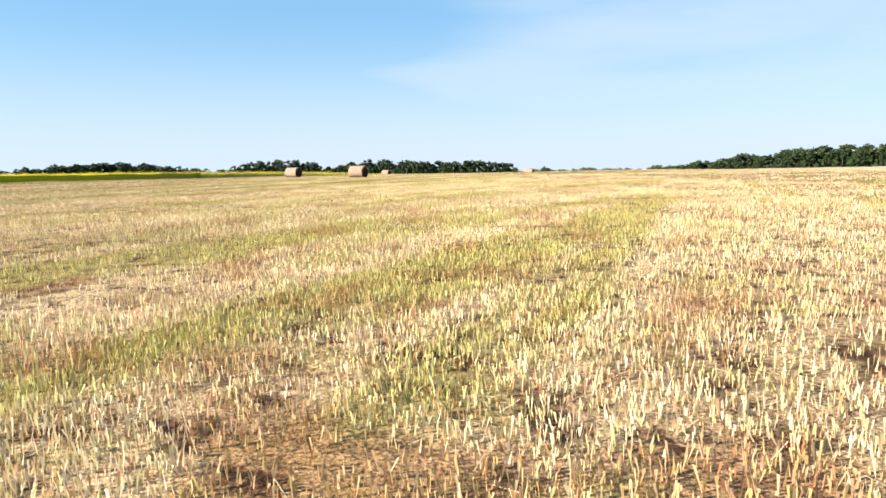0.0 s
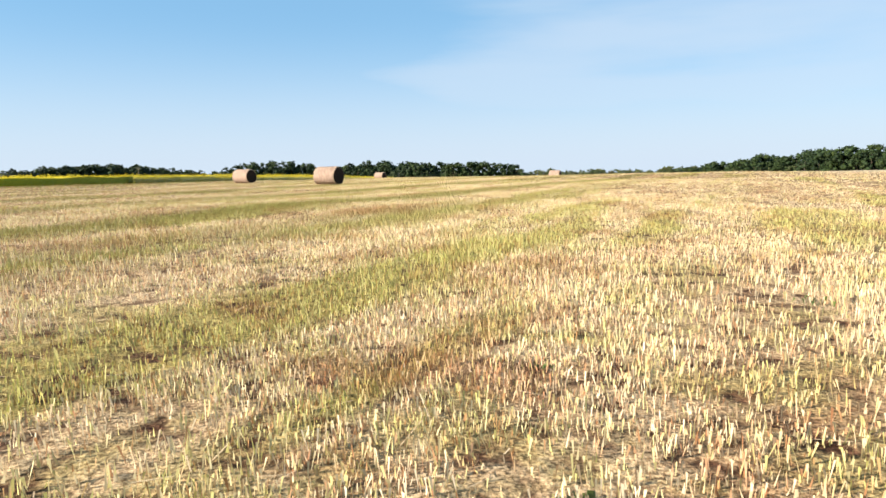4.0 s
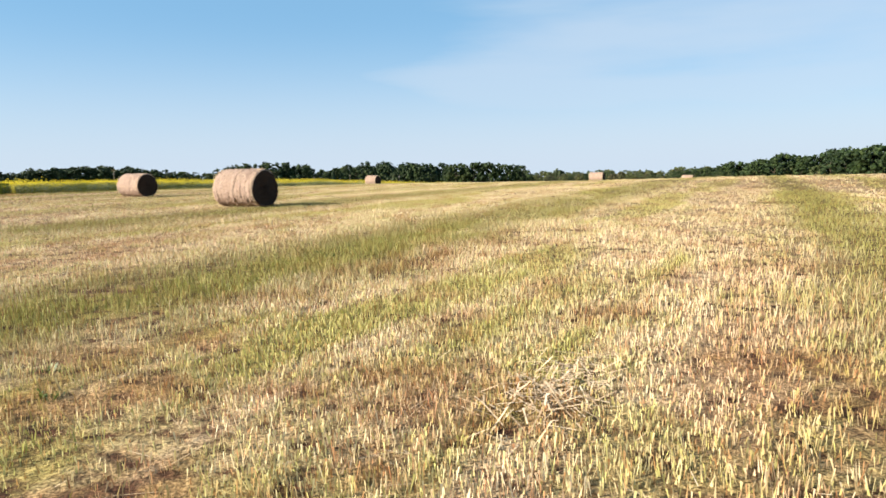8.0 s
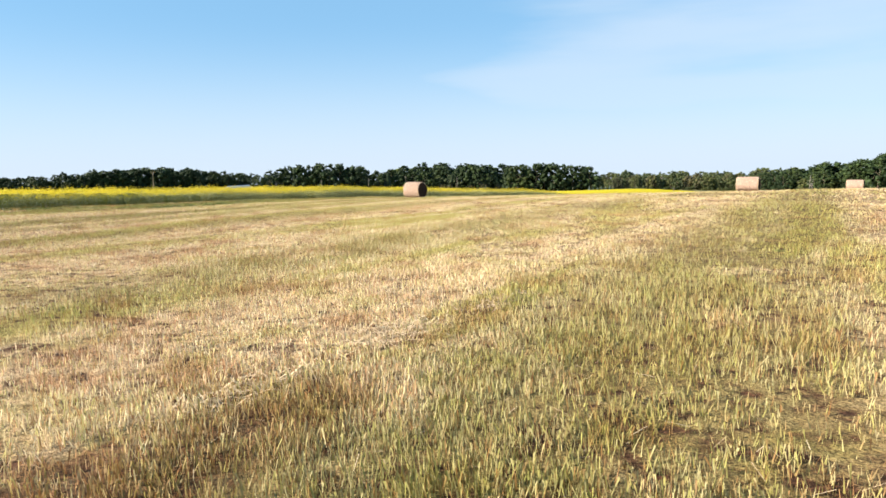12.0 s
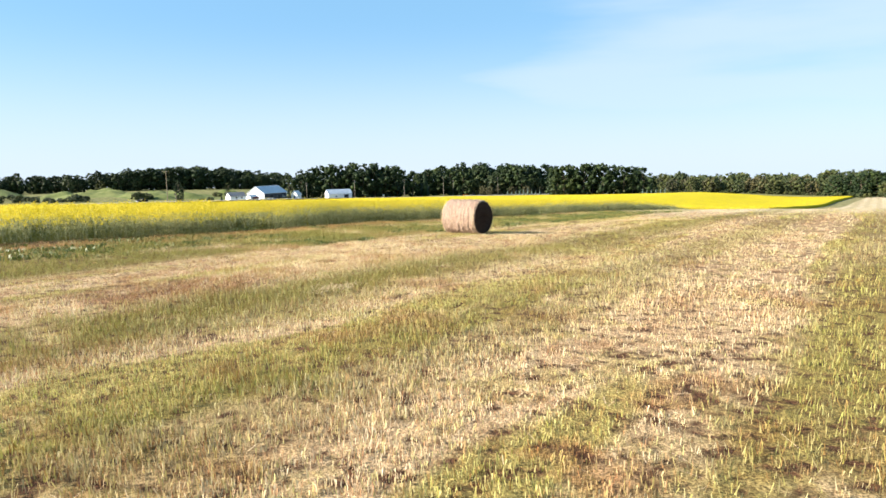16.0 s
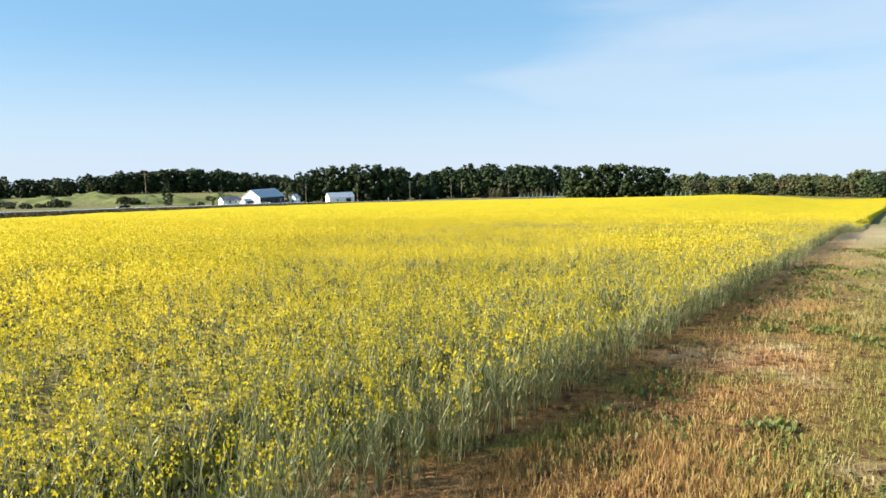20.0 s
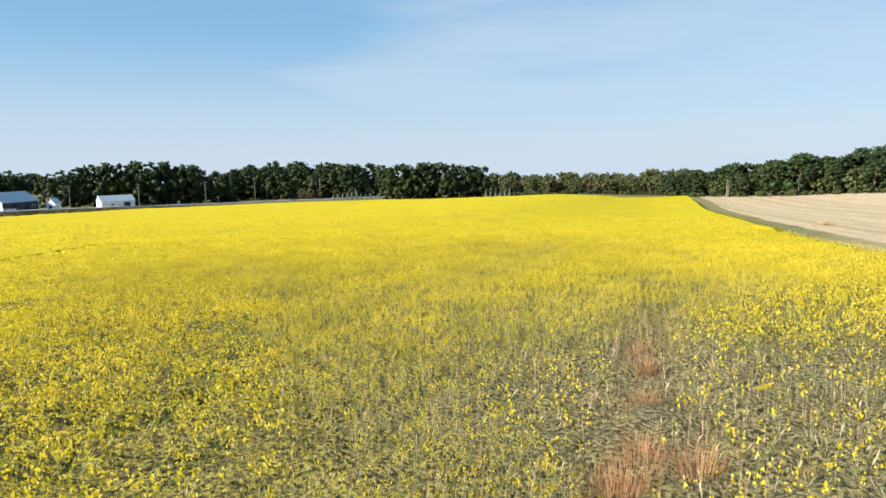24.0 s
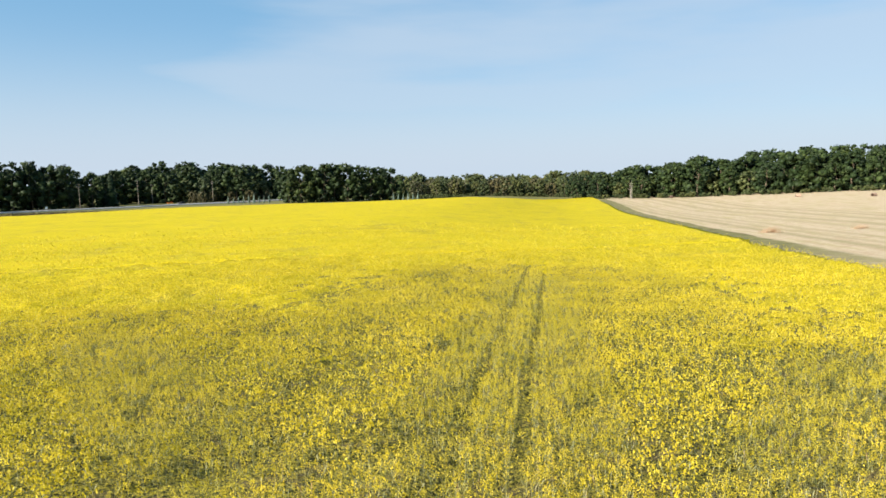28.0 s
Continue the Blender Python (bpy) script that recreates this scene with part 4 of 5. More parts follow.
def bale(x, y, turn, pick):
    side, ends, fringe = BALE_SETS[pick]
    b = thing("hay_bale", x, y, float(height(x, y)) - 0.01, turn,
              label="round straw bale on stubble, its ends coloured dark as in shade", category="hay bale", group="round bales")
    part("wrapped_side", side, None, b, "tan straw side with wrap ridges")
    for e in ends:
        part("cut_end", e, None, b, "rolled straw end with shade painted into its colour")
    tagged(part("loose_straw", fringe, None, b), kind="stuff")
    return b


bale(-10.63, 82.78, -27.7, 0)
bale(-22.54, 99.05, -31.6, 1)
bale(-12.62, 147.84, -29, 2)
bale(21.2, 159.2, -30, 1)
bale(44.7, 184.1, -32, 0)
for bx, by, bt in ((224, 540, 20), (236, 457, -30), (236, 417, 5)):
    bale(bx, by, bt, 1)

# ---------------------------------------------------------------- stubble
def stalks(x, y, h, w, lean, taper, r, quads=True):
    """Cut stalks: thin upright blades with a blunt top."""
    n = len(x)
    z = height(x, y) - 0.01
    a = r.uniform(0, math.tau, n)
    dx, dy = np.cos(a) * w / 2, -np.sin(a) * w / 2
    lx, ly = r.normal(size=n) * lean * h, r.normal(size=n) * lean * h
    b0 = np.stack([x - dx, y - dy, z], -1)
    b1 = np.stack([x + dx, y + dy, z], -1)
    t0 = np.stack([x - dx * taper + lx, y - dy * taper + ly, z + h], -1)
    t1 = np.stack([x + dx * taper + lx, y + dy * taper + ly, z + h * r.uniform(0.94, 1.0, n)], -1)
    if quads:
        return np.stack([b0, b1, t1, t0], 1).reshape(-1, 3)
    grass = (np.asarray(taper) < 0.5)[:, None, None]
    return np.where(grass, np.stack([b0, b1, (t0 + t1) / 2], 1), np.stack([(b0 + b1) / 2, t1, t0], 1)).reshape(-1, 3)


def field_line(y):
    return np.interp(y, [0, 60, 90, 110, 150, 190], [0, -3, -5, -8, -19, -22])


def scatter(dens, d0, d1, y0, y1, r):
    n = int(dens * (y1 - y0) * (d1 - d0) * 2)
    y = r.uniform(y0, y1, n)
    d = r.uniform(d0, d1, n) * np.sign(r.random(n) - 0.5)
    return field_line(y) + d, y


rs = np.random.default_rng(21)
QV, TV = [], []
# density, nearest and farthest from the line, from and to along it, height, width, blunt quads, low filling grass
ZONES = ((30, 0, 1.6, 1, 112, 0.085, 0.0052, True, False), (1400, 0, 1.6, 1, 112, 0.078, 0.0054, False, False), (600, 0, 2.0, 1, 112, 0.045, 0.0085, False, True), (800, 1.6, 4.8, 1, 112, 0.078, 0.0056, False, False), (420, 4.8, 10, 1, 112, 0.075, 0.0060, False, False),
         (900, 0, 2.6, 112, 160, 0.078, 0.0056, False, False), (400, 0, 3.0, 112, 160, 0.045, 0.0090, False, True), (500, 2.6, 8, 112, 184, 0.075, 0.0058, False, False), (110, 0, 2.6, 160, 202, 0.10, 0.012, False, False), (150, 8, 20, 112, 202, 0.075, 0.0085, False, False),
         (140, 10, 20, 1, 112, 0.075, 0.0090, False, False), (14, 20, 52, 1, 202, 0.085, 0.024, False, False))
for dens, d0, d1, y0, y1, hh, ww, quads, low in ZONES:
    x, y = scatter(dens / 4, d0, d1, y0, y1, rs)
    # four stalks or so to a tuft
    x = np.repeat(x, 4) + rs.normal(size=len(x) * 4) * (0.034 + 1.2 * ww)
    y = np.repeat(y, 4) + rs.normal(size=len(y) * 4) * (0.034 + 1.2 * ww)
    s = across(x, y)
    keep = (s > edge_s(y) + 0.25) & (rs.random(len(x)) < np.clip((204 - y) / 34, 0, 1))
    gaps = vnoise(x, y, 2.3, 5) * 0.6 + vnoise(x, y, 0.7, 6) * 0.4
    keep &= rs.random(len(x)) < np.clip((gaps - 0.20) * 3.4, 0.22, 1)
    x, y, s = x[keep], y[keep], s[keep]
    # drilled rows run along the swaths
    k = 0.17
    rowed = rs.random(len(x)) < 0.2
    ds = np.where(rowed, (np.round(s / k) * k - s) * 0.6, 0)
    x, y = x + ds * DY, y - ds * DX
    n = len(x)
    grassy = np.zeros(n)
    for s0, w, kg in GREEN_ROWS:
        grassy = np.maximum(grassy, kg * np.clip(1.6 - np.abs(s - s0) / w, 0, 1))
    grassy = np.maximum(grassy, (s < -76.6) * np.clip(vnoise(x, y, 0.35, 9) * 2 - 0.5, 0, 1))
    h = 0.92 * hh * rs.uniform(0.45, 1.35, n) * (0.75 + 0.6 * vnoise(x, y, 0.45, 8)) * (1 + 0.5 * grassy + 0.5 * (s < -76.6))
    v = stalks(x, y, h, ww * rs.uniform(0.6, 1.35, n) * (1.15 if quads else 1.7), 0.16 + 0.06 * grassy, np.where(rs.random(n) < np.maximum(grassy * 0.8, 0.45 + 0.4 * low), 0.15, 0.85), rs, quads)
    (QV if quads else TV).append(v)
qv = np.concatenate(QV)
tv = np.concatenate(TV)
ob = new("stubble", np_mesh("stubble", qv, np.arange(len(qv)).reshape(-1, 4), M_STALK))
tagged(ob, "short pale straw stubble with green regrowth in rows", "stubble", kind="stuff")
ob = new("outer_stubble", np_mesh("outer_stubble", tv, np.arange(len(tv)).reshape(-1, 3), M_STALK))
tagged(ob, "straw stubble and grass away from the middle of the field", "stubble", kind="stuff")


def strewn(x, y, lmin, lmax, r, lift=0.05, w=0.003):
    """Cut straws lying flat."""
    n = len(x)
    z = height(x, y) + r.uniform(0.0, lift, n)
    a = r.uniform(0, math.tau, n)
    l = r.uniform(lmin, lmax, n)
    c, s_ = np.cos(a), np.sin(a)
    up = r.normal(size=n) * 0.12 * l
    p0 = np.stack([x - c * l / 2 - s_ * w, y - s_ * l / 2 + c * w, z - up], -1)
    p1 = np.stack([x - c * l / 2 + s_ * w, y - s_ * l / 2 - c * w, z - up], -1)
    p2 = np.stack([x + c * l / 2 + s_ * w, y + s_ * l / 2 - c * w, z + up], -1)
    p3 = np.stack([x + c * l / 2 - s_ * w, y + s_ * l / 2 + c * w, z + up], -1)
    v = np.stack([p0, p1, p2, p3], 1).reshape(-1, 3)
    v[:, 2] = np.maximum(v[:, 2], height(v[:, 0], v[:, 1]) + 0.004)
    return v


# wisps of straw the baler left behind
LEFTOVER = [(-4.8, 80.9, 1.0, 0.22), (-5.4, 79.7, 1.0, 0.25), (-6.0, 78.6, 1.0, 0.25), (-6.5, 77.6, 0.9, 0.25), (-10.2, 120.0, 1.2, 0.3), (-9.4, 121.8, 1.0, 0.3), (-6.5, 92.7, 0.7, 0.3), (-5.7, 94.5, 0.9, 0.4), (-4.6, 96.2, 0.7, 0.3), (-3.0, 84.6, 0.6, 0.3), (-4.3, 82.7, 0.5, 0.3),
            (-13.3, 131.2, 0.8, 0.4), (-14.6, 143.6, 1.2, 0.5), (-0.6, 18.6, 0.7, 0.5), (1.6, 29.0, 0.6, 0.4), (-2.1, 46.4, 0.3, 0.2), (-2.2, 60.8, 0.7, 0.4), (1.5, 63.0, 0.8, 0.4), (-16.5, 138.4, 0.9, 0.5)]
for cx, cy, along, side in LEFTOVER:
    n = int(800 * along * side + 60)
    u, w_ = rs.normal(size=n) * along * 0.5, rs.normal(size=n) * side * 0.4
    x, y = cx + u * DX + w_ * DY, cy + u * DY - w_ * DX
    v = strewn(x, y, 0.07, 0.22, rs, 0.05, 0.0045)
    ob = new("straw_wisp", np_mesh("straw_wisp", v, np.arange(len(v)).reshape(-1, 4), M_STRAW))
    tagged(ob, "loose grey-gold straw left lying on the stubble", "loose straw", group="straw wisps", kind="stuff")
n = 14000
yy = rs.uniform(1.0, 160, n)
xx = field_line(yy) + rs.normal(size=n) * 3.2
ok = across(xx, yy) > edge_s(yy) + 0.4
v = strewn(xx[ok], yy[ok], 0.05, 0.18, rs, 0.04, 0.002)
ob = new("straw_litter", np_mesh("straw_litter", v, np.arange(len(v)).reshape(-1, 4), M_STRAW))
tagged(ob, "short pale straws scattered between the stubble", "straw litter", kind="stuff")

# green weeds in the headland and here and there in the field
spots = []
for k in range(2300):
    y = rs.uniform(124, 186)
    s = rs.uniform(-86, -76.0)
    x = (s + y * DX) / DY
    if s > edge_s(y) + 0.4 and vnoise(x, y, 0.35, 9) > 0.40:
        spots.append((x, y, rs.uniform(0.3, 0.95)))
for k in range(60):
    y = rs.uniform(3, 125)
    spots.append((float(field_line(y)) + rs.normal() * 5.0, y, rs.uniform(0.18, 0.34)))
for wx, wy in ((-3.7, 46.2), (-3.5, 46.5), (-3.9, 46.4), (-3.4, 46.9), (-3.1, 47.2), (-4.2, 46.6), (-2.6, 47.1), (-2.3, 46.6), (-4.6, 67.2), (-4.9, 67.6), (-1.0, 69.9)):
    spots.append((wx, wy, rs.uniform(0.3, 0.5)))
WV = []
for x, y, sc in spots:
    n = int(46 * sc) + 8
    a = rs.uniform(0, math.tau, n)
    l = rs.uniform(0.07, 0.19, n) * sc ** 0.8
    bx, by = x + rs.normal(size=n) * 0.2 * sc, y + rs.normal(size=n) * 0.2 * sc
    base = np.stack([bx, by, height(bx, by) - 0.005], -1)
    tip = base + np.stack([np.cos(a) * l * 0.6, np.sin(a) * l * 0.6, l * rs.uniform(0.5, 1.0, n)], -1)
    mid = base * 0.4 + tip * 0.6 + [0, 0, 0.02]
    sd = np.stack([-np.sin(a), np.cos(a), np.zeros(n)], -1) * l[:, None] * 0.18
    WV.append(np.stack([base, mid + sd, tip, mid - sd], 1).reshape(-1, 3))
wv = np.concatenate(WV)
ob = new("weeds", np_mesh("weeds", wv, np.arange(len(wv)).reshape(-1, 4), M_WEED))
tagged(ob, "tufts of fresh green weeds among the stubble", "weeds", kind="stuff")

# ---------------------------------------------------------------- canola
def crop_zone(x, y):
    return (across(x, y) < edge_s(y)) & (x > verge_x(y)) & (y < 512) & (y > 40)


def path_gap(x, y):
    """How far a plant stands from the stretch of crop that is seen closest."""
    best = None
    for ax, ay, bx, by, more in ((-20.0, 153.0, -23.5, 178.0, 0.0), (-23.5, 178.0, -27.0, 208.0, 4.0), (-27.0, 208.0, -6.0, 250.0, 3.0), (-27.0, 212.0, -34.0, 235.0, 4.0), (-24.0, 205.0, -9.0, 216.0, 1.5)):
        t = np.clip(((x - ax) * (bx - ax) + (y - ay) * (by - ay)) / ((bx - ax) ** 2 + (by - ay) ** 2), 0, 1)
        d = np.hypot(x - ax - t * (bx - ax), y - ay - t * (by - ay)) + more
        best = d if best is None else np.minimum(best, d)
    return best


def crop_sheet(name, y0, y1, lift, rough, mat, xl, xr, ny, nx, skirt, sink=False):
    """A leafy layer at a height over the ground between two x borders."""
    ys = np.linspace(y0, y1, ny)
    u = np.linspace(0, 1, nx)
    L, R = xl(ys), xr(ys)
    X = L[:, None] + (R - L)[:, None] * u[None, :]
    Y = np.repeat(ys[:, None], nx, 1)
    r = np.random.default_rng(5)
    Z = height(X, Y) + lift * (np.interp(path_gap(X, Y) + 9 * (vnoise(X, Y, 0.9, 41) - 0.5) + 6 * (vnoise(X, Y, 0.25, 42) - 0.5), [9, 15, 26], [0.0, 0.5, 0.94]) if sink else 1.0) + (r.random(X.shape) - 0.5) * rough
    S = across(X, Y)
    for tram in (-113.9, -112.3):
        Z -= 0.7 * lift * ((np.abs(S - tram - 0.033 * (Y - 245)) < 0.2) & (Y > 190) & (Y < 262))
    X = X + (r.random(X.shape) - 0.5) * 0.12
    v = np.stack([X, Y, Z], -1).reshape(-1, 3)
    i = np.arange(nx - 1)[None, :] + nx * np.arange(ny - 1)[:, None]
    f = np.stack([i, i + 1, i + nx + 1, i + nx], -1).reshape(-1, 4)
    if skirt:
        idx = np.arange(ny * nx).reshape(ny, nx)
        loop = np.concatenate([idx[0, :], idx[1:, -1], idx[-1, -2::-1], idx[-2:0:-1, 0]])
        low = v[loop].copy()
        low[:, 2] -= lift
        base = len(v)
        m = len(loop)
        k = np.arange(m)
        v = np.concatenate([v, low])
        f = np.concatenate([f, np.stack([loop, base + k, base + (k + 1) % m, loop[(k + 1) % m]], -1)])
    return new(name, np_mesh(name, v, f, mat))


NEAR_Y0, NEAR_Y1, NEAR_X = 120.0, 276.0, -58.0
crop = thing("canola_crop", -30, 200, float(height(-30, 200)), label="field of canola in full yellow bloom with grey-green stems", category="canola field", kind="stuff")


def crop_part(ob, label, kind="stuff"):
    ob.parent = crop
    ob.matrix_parent_inverse = crop.matrix_world.inverted()
    bpy.context.view_layer.update()
    return tagged(ob, label, kind=kind)


bpy.context.view_layer.update()
crop_part(crop_sheet("far_bloom", NEAR_Y1, 590, 0.95, 0.18, M_CANOPY, lambda y: np.where(y < 511, verge_x(y), 98 + (y - 511) * 1.24), lambda y: edge_x(y) - 0.4, 190, 150, True), "solid yellow bloom far down the field")
crop_part(crop_sheet("side_bloom", 40.0, NEAR_Y1, 0.95, 0.2, M_CANOPY, verge_x, lambda y: np.where(y < NEAR_Y0, edge_x(y) - 0.5, NEAR_X), 160, 120, True), "solid yellow bloom towards the road")
crop_part(crop_sheet("near_bloom", NEAR_Y0, NEAR_Y1, 0.92, 0.30, M_CANOPY_NEAR, lambda y: NEAR_X + 0 * y, lambda y: edge_x(y) - 1.6, 290, 135, True, True), "thick yellow mass of flowering heads")
crop_part(crop_sheet("leaf_layer", NEAR_Y0, NEAR_Y1, 0.50, 0.34, M_UNDER, lambda y: NEAR_X + 0 * y, lambda y: edge_x(y) - 2.2, 230, 105, True), "dull green leaves and stalks under the bloom, with shaded gaps painted in")

# a dried-out streak in the crop, with rank red grass at its near end
STREAK = (-22.3, 195.2, -15.5, 208.5)
RED_TUFTS = [(-22.4, 195.3, 0.9), (-21.9, 196.0, 0.8), (-22.9, 194.8, 0.8), (-20.6, 198.6, 0.6), (-19.4, 201.2, 0.7), (-18.6, 202.9, 0.5), (-21.2, 195.4, 0.6)]


def streak_gap(x, y):
    ax, ay, bx, by = STREAK
    t = np.clip(((x - ax) * (bx - ax) + (y - ay) * (by - ay)) / ((bx - ax) ** 2 + (by - ay) ** 2), 0, 1)
    return np.hypot(x - ax - t * (bx - ax), y - ay - t * (by - ay))


rc = np.random.default_rng(33)


def candidates(x0, x1, y0, y1, dens):
    n = int((x1 - x0) * (y1 - y0) * dens)
    return rc.uniform(x0, x1, n), rc.uniform(y0, y1, n)


STEM, FLOWER, DRY = [], [], []
LEVELS = ((0, 6, 36, 24, 2), (6, 15, 30, 9, 0), (15, 34, 13, 5, -1), (34, 75, 2.6, 5, -1), (75, 120, 0.7, 3, -1))
for lo, hi, dens, nf, nl in LEVELS:
    x, y = candidates(-34 - hi, 0 + hi, max(60, 150 - hi), min(330, 250 + hi), dens)
    g = path_gap(x, y)
    ok = (g >= lo) & (g < hi) & crop_zone(x, y)
    if lo == 0:       # the crop's margin stands thick and leafy
        ye = rc.uniform(118, 222, 15000)
        xe = edge_x(ye) - rc.random(15000) ** 1.6 * 2.4 - 0.03
        x, y = np.concatenate([x, xe]), np.concatenate([y, ye])
        ok = np.concatenate([ok, np.ones(15000, bool)])
    s = across(x, y)
    a = x * DX + y * DY
    for tram in (-113.9, -112.3):
        ok &= ~((np.abs(s - tram - 0.033 * (y - 245) - 0.3 * (vnoise(a, a * 0, 0.15, 2) - 0.5)) < 0.16) & (y > 190) & (y < 262))
    thin = vnoise(x, y, 0.5, 12) * 0.5 + vnoise(x, y, 1.6, 13) * 0.5
    dry = np.exp(-(streak_gap(x, y) / 0.9) ** 2)
    ok &= rc.random(len(x)) < np.clip((thin - 0.18) * 3.6, 0.08, 1) * (1 - 0.45 * dry)
    # drilled rows
    k = 0.30
    s0 = np.round(s / k) * k
    x, y = x + (s0 - s) * 0.5 * DY, y - (s0 - s) * 0.5 * DX
    x, y, s, dry = x[ok], y[ok], s[ok], dry[ok]
    n = len(x)
    big = 1.0 + 0.035 * lo
    depth = edge_s(y) - s
    # past flowering round the streak and towards the margin
    past = np.exp(-(((x + 18.5) / 11.0) ** 2 + ((y - 197) / 12.0) ** 2))
    bloom = np.clip(0.25 + depth / 9.0, 0.2, 1.0) * np.clip(0.7 + 0.8 * vnoise(x, y, 0.25, 15), 0.75, 1.0) * (1 - 0.82 * past * np.clip(0.55 + 1.1 * vnoise(x, y, 0.3, 19), 0.5, 1.0))
    isdry = rc.random(n) < dry * 0.9 + 0.30 * past
    h = (1.06 + 0.13 * rc.normal(size=n).clip(-2, 2)) * np.clip(0.74 + depth / 8.0, 0.7, 1.0) * (0.86 + 0.28 * vnoise(x, y, 0.3, 16)) * (1 - 0.2 * dry)
    z = height(x, y)
    lean = rc.normal(size=(n, 2)) * 0.07
    top = np.stack([x + lean[:, 0], y + lean[:, 1], z + h], -1)
    base = np.stack([x, y, z], -1)
    an = rc.uniform(0, math.pi, n)
    sd = np.stack([np.cos(an), np.sin(an), np.zeros(n)], -1) * 0.0045 * big
    st = np.stack([base - sd, base + sd, top], 1)
    STEM.append(st[~isdry].reshape(-1, 3))
    DRY.append(st[isdry].reshape(-1, 3))
    # upright side shoots with pods, and a few broad upper leaves
    for k in range(nl + 1):
        leafy_one = k == 0
        f = rc.uniform(0.25, 0.6, n) if leafy_one else rc.uniform(0.45, 0.78, n)
        p = base + (top - base) * f[:, None]
        ang = rc.uniform(0, math.tau, n)
        l = (rc.uniform(0.10, 0.20, n) if leafy_one else rc.uniform(0.22, 0.42, n)) * big ** 0.5
        out = 0.9 if leafy_one else 0.32
        d = np.stack([np.cos(ang) * l * out, np.sin(ang) * l * out, l], -1)
        wv = np.stack([-np.sin(ang), np.cos(ang), np.zeros(n)], -1) * (rc.uniform(0.010, 0.022, n) if leafy_one else rc.uniform(0.004, 0.008, n))[:, None] * big
        lf = np.stack([p, p + d * 0.7 + wv, p + d - wv * 0.4], 1)
        STEM.append(lf[~isdry].reshape(-1, 3))
        DRY.append(lf[isdry].reshape(-1, 3))
    # more shoots down the flank along the crop's margin
    rim = np.where((depth < 3.5) & ~isdry)[0]
    for k in range(5):
        f = rc.uniform(0.05, 0.72, len(rim))
        p = base[rim] + (top[rim] - base[rim]) * f[:, None]
        ang = rc.uniform(0, math.tau, len(rim))
        l = rc.uniform(0.08, 0.24, len(rim))
        d = np.stack([np.cos(ang) * l * 0.6, np.sin(ang) * l * 0.6, l * 0.8], -1)
        wv = np.stack([-np.sin(ang), np.cos(ang), np.zeros(len(rim))], -1) * rc.uniform(0.004, 0.009, len(rim))[:, None]
        STEM.append(np.stack([p, p + d * 0.6 + wv, p + d - wv], 1).reshape(-1, 3))
    # upright flower heads: two or three to a plant
    heads = rc.normal(size=(n, 3, 3)) * np.array([0.075, 0.075, 0.06]) * big ** 0.5
    heads[:, 0] *= 0.25
    size = 0.0155 if lo == 0 else 0.0245 * big ** 1.14
    shown = rc.random((n, 3)) < bloom[:, None]
    for k in range(nf):
        use = shown[:, k % 3] & ~isdry
        c = top[use] + heads[use, k % 3] + rc.normal(size=(use.sum(), 3)) * np.array([0.022, 0.022, 0.042]) * big ** 0.6
        cv, cf = leaf_cards(c, size, rc)
        cv[:, 2] += (cv[:, 2] - np.repeat(c[:, 2], 3)) * 0.4
        FLOWER.append(cv)
for nm, vs, mt, lb in (("stems", STEM, M_CSTEM, "grey-green stems, pods and leaves"), ("flowers", FLOWER, M_CFLOWER, "bright yellow flower heads"), ("dry_stems", DRY, M_DRY, "dead reddish brown stalks in a bare spot")):
    vv = np.concatenate(vs)
    crop_part(new(nm, np_mesh(nm, vv, np.arange(len(vv)).reshape(-1, 3), mt)), lb)
# rank reddish grass in the failed streak
for tx, ty, sc in RED_TUFTS:
    n = int(700 * sc)
    bx, by = tx + rc.normal(size=n) * 0.26 * sc, ty + rc.normal(size=n) * 0.26 * sc
    a = np.arctan2(by - ty, bx - tx) + rc.normal(size=n) * 0.6
    l = rc.uniform(0.5, 1.05, n)
    sp = rc.uniform(0.1, 0.5, n) * l
    base = np.stack([bx, by, height(bx, by)], -1)
    tip = base + np.stack([np.cos(a) * sp, np.sin(a) * sp, l], -1)
    sd = np.stack([-np.sin(a), np.cos(a), np.zeros(n)], -1) * 0.006
    v = np.stack([base - sd, base + sd, tip], 1).reshape(-1, 3)
    ob = new("red_grass", np_mesh("red_grass", v, np.arange(3 * n).reshape(-1, 3), M_REDGRASS))
    tagged(ob, "dry reddish grass tuft in a gap of the crop", "grass tuft", group="red grass tufts", kind="stuff")

